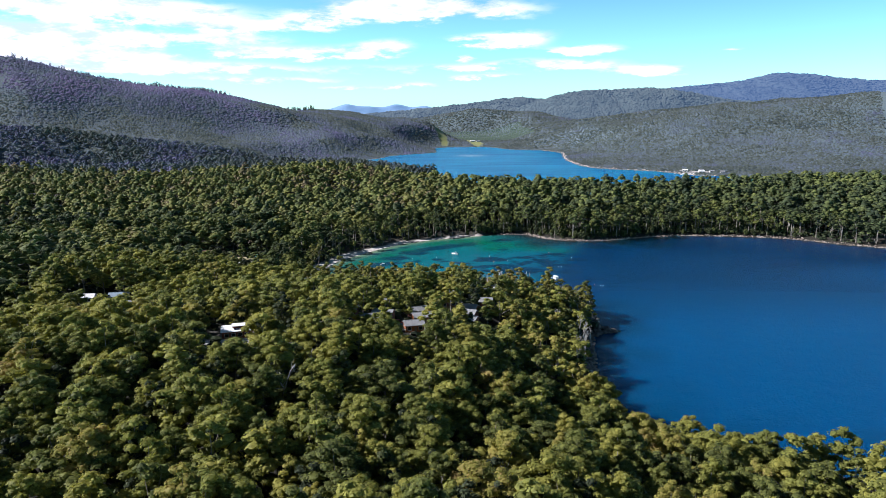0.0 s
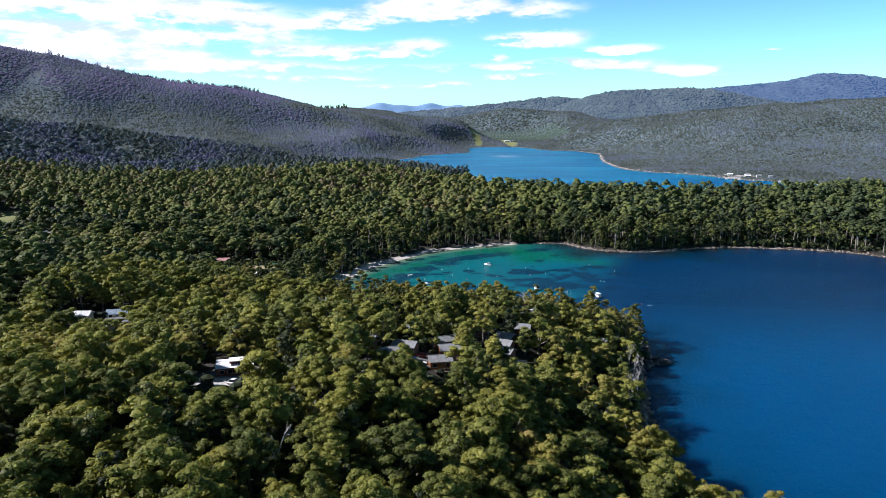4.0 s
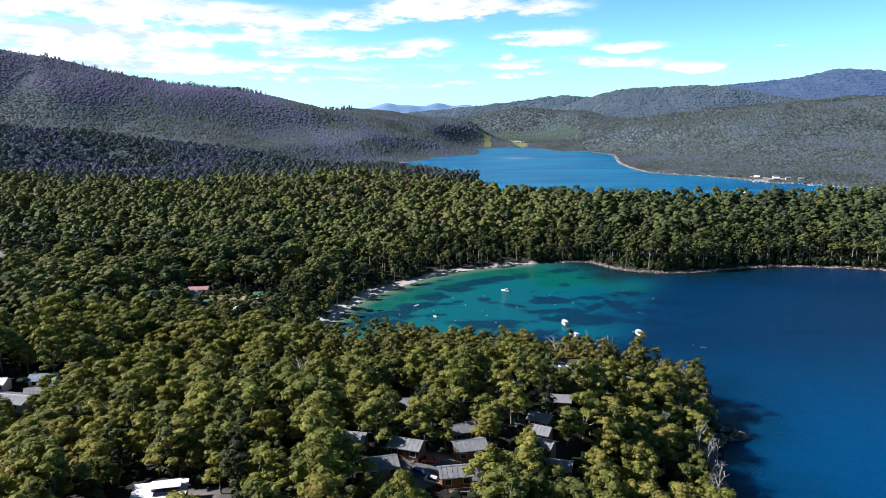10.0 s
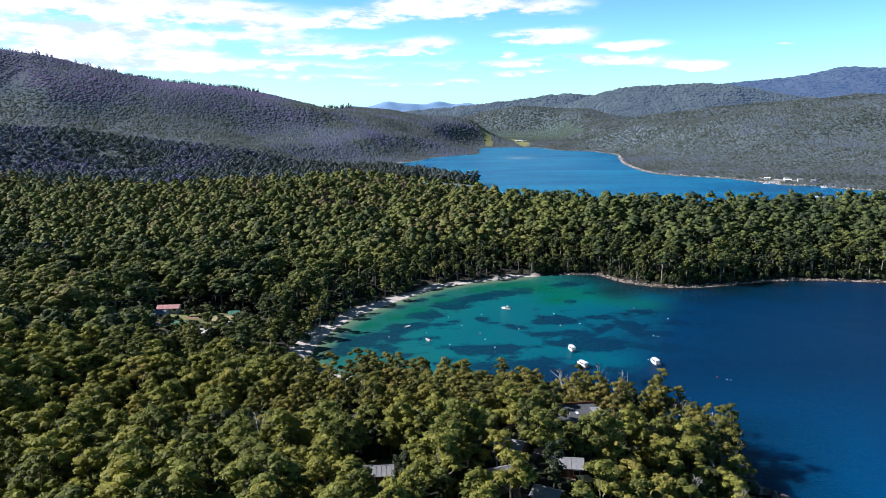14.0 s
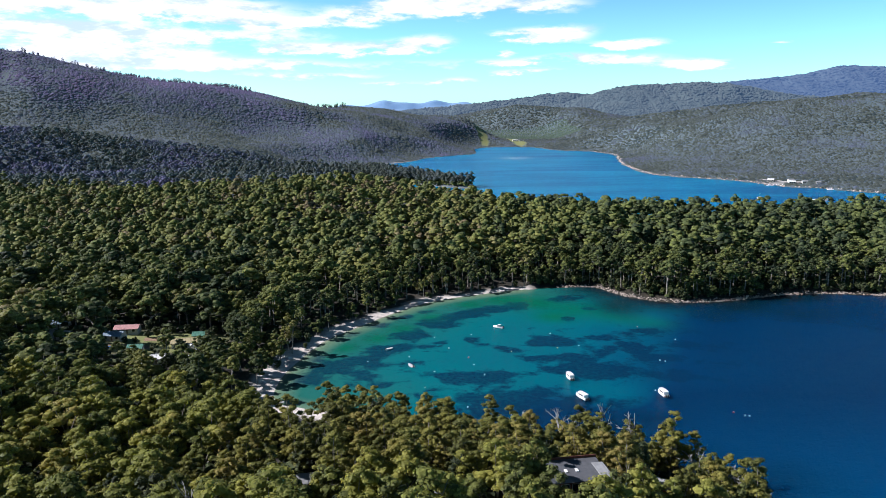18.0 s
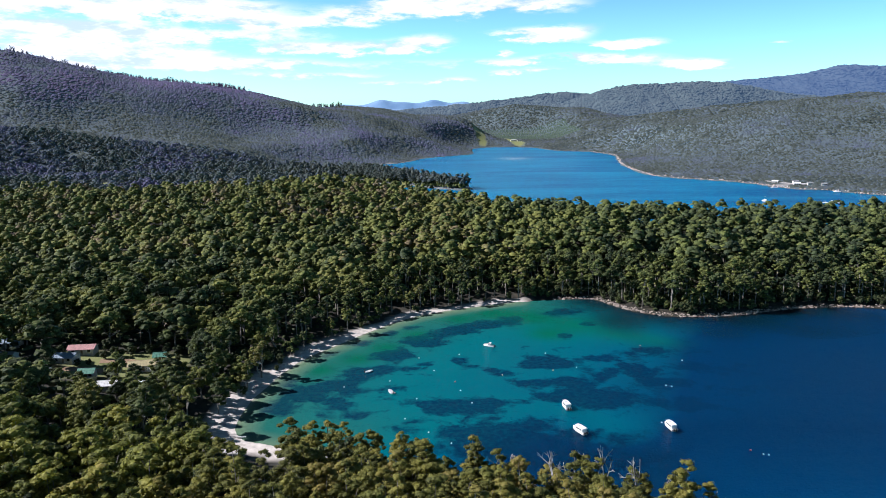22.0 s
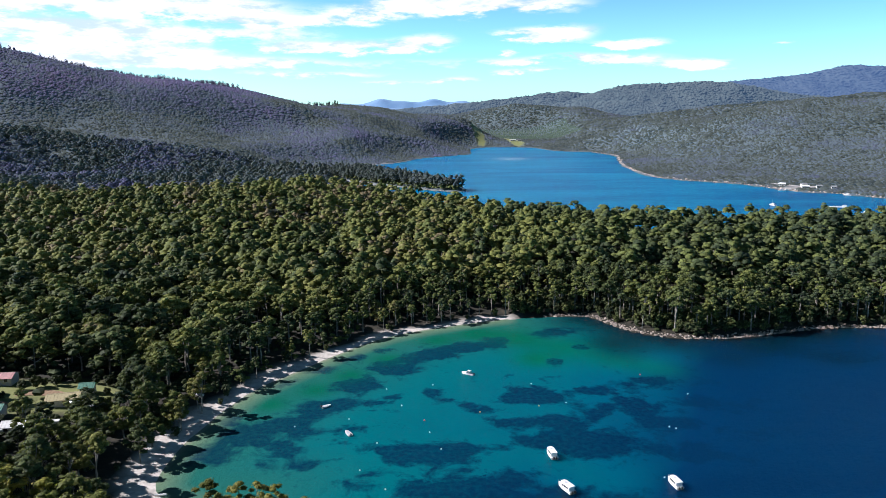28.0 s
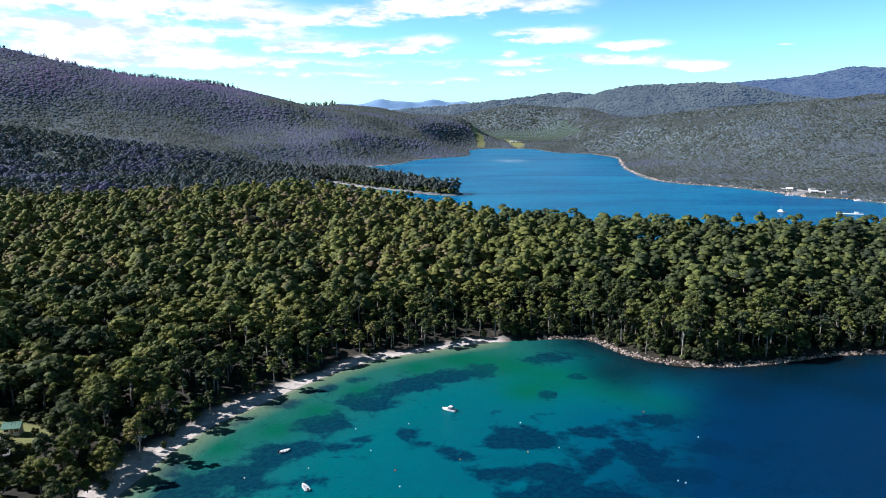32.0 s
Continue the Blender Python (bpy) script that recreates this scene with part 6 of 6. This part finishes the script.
part("handrail", box(-13.2, 13.2, 1.85, 1.97, 1.85, 1.95), steel, b)
part("shed", box(4, 8, -1.2, 1.2, 0.7, 2.8, 0.1), white_gel, b)
b.matrix_basis = pose(447, 517, 0, 0, 0, -20)
for x, y, turn, l, w, kind in ((497, 692, -15, 9, 5, "white"), (514, 688, -10, 7, 5, "grey"), (505, 712, 5, 8, 5, "grey"), (482, 728, -30, 8, 5, "white"), (528, 676, -20, 6, 4, "grey"), (240, 2088, 4, 18, 10, "white"), (262, 2100, 0, 14, 9, "grey")):
    house("shed", x, y, turn, l, w, weatherboard, ROOFS[kind], "pale shed at the far landing", "shed", "far sheds", deck=False)
strip("road_landing", [(480, 760), (492, 735), (500, 712), (520, 700)], 8, concrete, "sandy track down to the landing", 0.6)

# ---- mountains on the horizon, blue with painted haze ----


def mountain_paint(name, low, high, haze_glow, strength):
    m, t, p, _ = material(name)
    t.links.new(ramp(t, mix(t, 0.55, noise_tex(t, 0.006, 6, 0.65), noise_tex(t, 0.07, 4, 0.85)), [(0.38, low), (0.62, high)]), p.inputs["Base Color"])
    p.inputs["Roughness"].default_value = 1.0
    # a faint blue emission stands in for the air's haze
    p.inputs["Emission Color"].default_value, p.inputs["Emission Strength"].default_value = (*haze_glow, 1), strength
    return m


def mountain_range(name, xs, y, crest, mat, label, foot=300, rows=16, gully=9, crowns=0.0):
    """A far range: a front slope cut by gullies up to the crest line, and a back slope."""
    sheets = []
    for k in range(rows):
        u = k / (rows - 1)
        cut = 1 - np.abs(2 * value_noise(xs + 90 * u, xs * 0 + u * foot * 1.4, 170, 31) - 1)
        z = -40 + (crest + 40) * u ** 0.85 - gully * cut ** 2 * math.sin(math.pi * u) + (value_noise(xs, xs * 0 + k * 47, 40, 35) - 0.5) * 9 * (0 < u < 1)
        sheets.append(np.stack([xs, y - foot * (1 - u) + (value_noise(xs, xs * 0 + k * 40, 120, 33) - 0.5) * 40 * (u < 1), z], 1))
    grid = np.array(sheets)
    sheets.append(np.stack([xs, y + foot * 0.5, xs * 0 - 40], 1))
    n = len(xs)
    i = np.arange(n - 1)
    f = np.concatenate([np.stack([i + r * n, i + 1 + r * n, i + 1 + (r + 1) * n, i + (r + 1) * n], 1) for r in range(len(sheets) - 1)])
    v, f = np.concatenate(sheets), np.concatenate([f[:, :3], f[:, [0, 2, 3]]])
    if crowns:
        count = int(n * (rows - 1) * crowns)
        a, b = rng.uniform(0, n - 1.01, count), rng.uniform(0.5, rows - 1.01, count)
        ia, ib, fa, fb = a.astype(int), b.astype(int), (a % 1)[:, None], (b % 1)[:, None]
        spot = (grid[ib, ia] * (1 - fa) + grid[ib, ia + 1] * fa) * (1 - fb) + (grid[ib + 1, ia] * (1 - fa) + grid[ib + 1, ia + 1] * fa) * fb
        cap, cap_f = far_cap(5.0, 8.0)[1]
        tops = cap[None] * rng.uniform(0.6, 1.4, (count, 1, 1)) + spot[:, None]
        f = np.concatenate([f, (cap_f[None] + (np.arange(count) * len(cap))[:, None, None]).reshape(-1, 3) + len(v)])
        v = np.concatenate([v, tops.reshape(-1, 3)])
    tagged(new(name, mesh_from(name, v, f, None, [mat], smooth=True)), label, "mountains", kind="structure")


blue_far = mountain_paint("hazed_blue_mountain", (0.10, 0.17, 0.27), (0.14, 0.21, 0.31), (0.13, 0.27, 0.48), 0.32)
blue_near = mountain_paint("hazed_wooded_range", (0.024, 0.038, 0.042), (0.062, 0.078, 0.076), (0.05, 0.11, 0.26), 0.5)
xs = np.arange(-2600, 900, 22.0)
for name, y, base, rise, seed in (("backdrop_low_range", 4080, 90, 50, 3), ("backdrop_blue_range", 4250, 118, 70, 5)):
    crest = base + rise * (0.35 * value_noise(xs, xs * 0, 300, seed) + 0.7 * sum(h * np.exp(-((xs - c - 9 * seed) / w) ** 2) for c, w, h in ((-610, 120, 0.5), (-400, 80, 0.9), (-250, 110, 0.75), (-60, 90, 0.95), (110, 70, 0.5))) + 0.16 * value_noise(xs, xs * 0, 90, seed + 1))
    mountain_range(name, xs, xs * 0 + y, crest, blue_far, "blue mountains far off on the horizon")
wooded = mountain_paint("hazed_wooded_hill", (0.036, 0.054, 0.050), (0.082, 0.102, 0.090), (0.05, 0.10, 0.20), 0.28)


def skyline(xs, corners, seed):
    """A crest through corner points, ragged with tree tops."""
    line = smooth_line(corners, 8)
    return np.interp(xs, line[:, 0], line[:, 1]) + (value_noise(xs, xs * 0, 60, seed) - 0.5) * 7 + (value_noise(xs, xs * 0, 17, seed + 1) - 0.5) * 6


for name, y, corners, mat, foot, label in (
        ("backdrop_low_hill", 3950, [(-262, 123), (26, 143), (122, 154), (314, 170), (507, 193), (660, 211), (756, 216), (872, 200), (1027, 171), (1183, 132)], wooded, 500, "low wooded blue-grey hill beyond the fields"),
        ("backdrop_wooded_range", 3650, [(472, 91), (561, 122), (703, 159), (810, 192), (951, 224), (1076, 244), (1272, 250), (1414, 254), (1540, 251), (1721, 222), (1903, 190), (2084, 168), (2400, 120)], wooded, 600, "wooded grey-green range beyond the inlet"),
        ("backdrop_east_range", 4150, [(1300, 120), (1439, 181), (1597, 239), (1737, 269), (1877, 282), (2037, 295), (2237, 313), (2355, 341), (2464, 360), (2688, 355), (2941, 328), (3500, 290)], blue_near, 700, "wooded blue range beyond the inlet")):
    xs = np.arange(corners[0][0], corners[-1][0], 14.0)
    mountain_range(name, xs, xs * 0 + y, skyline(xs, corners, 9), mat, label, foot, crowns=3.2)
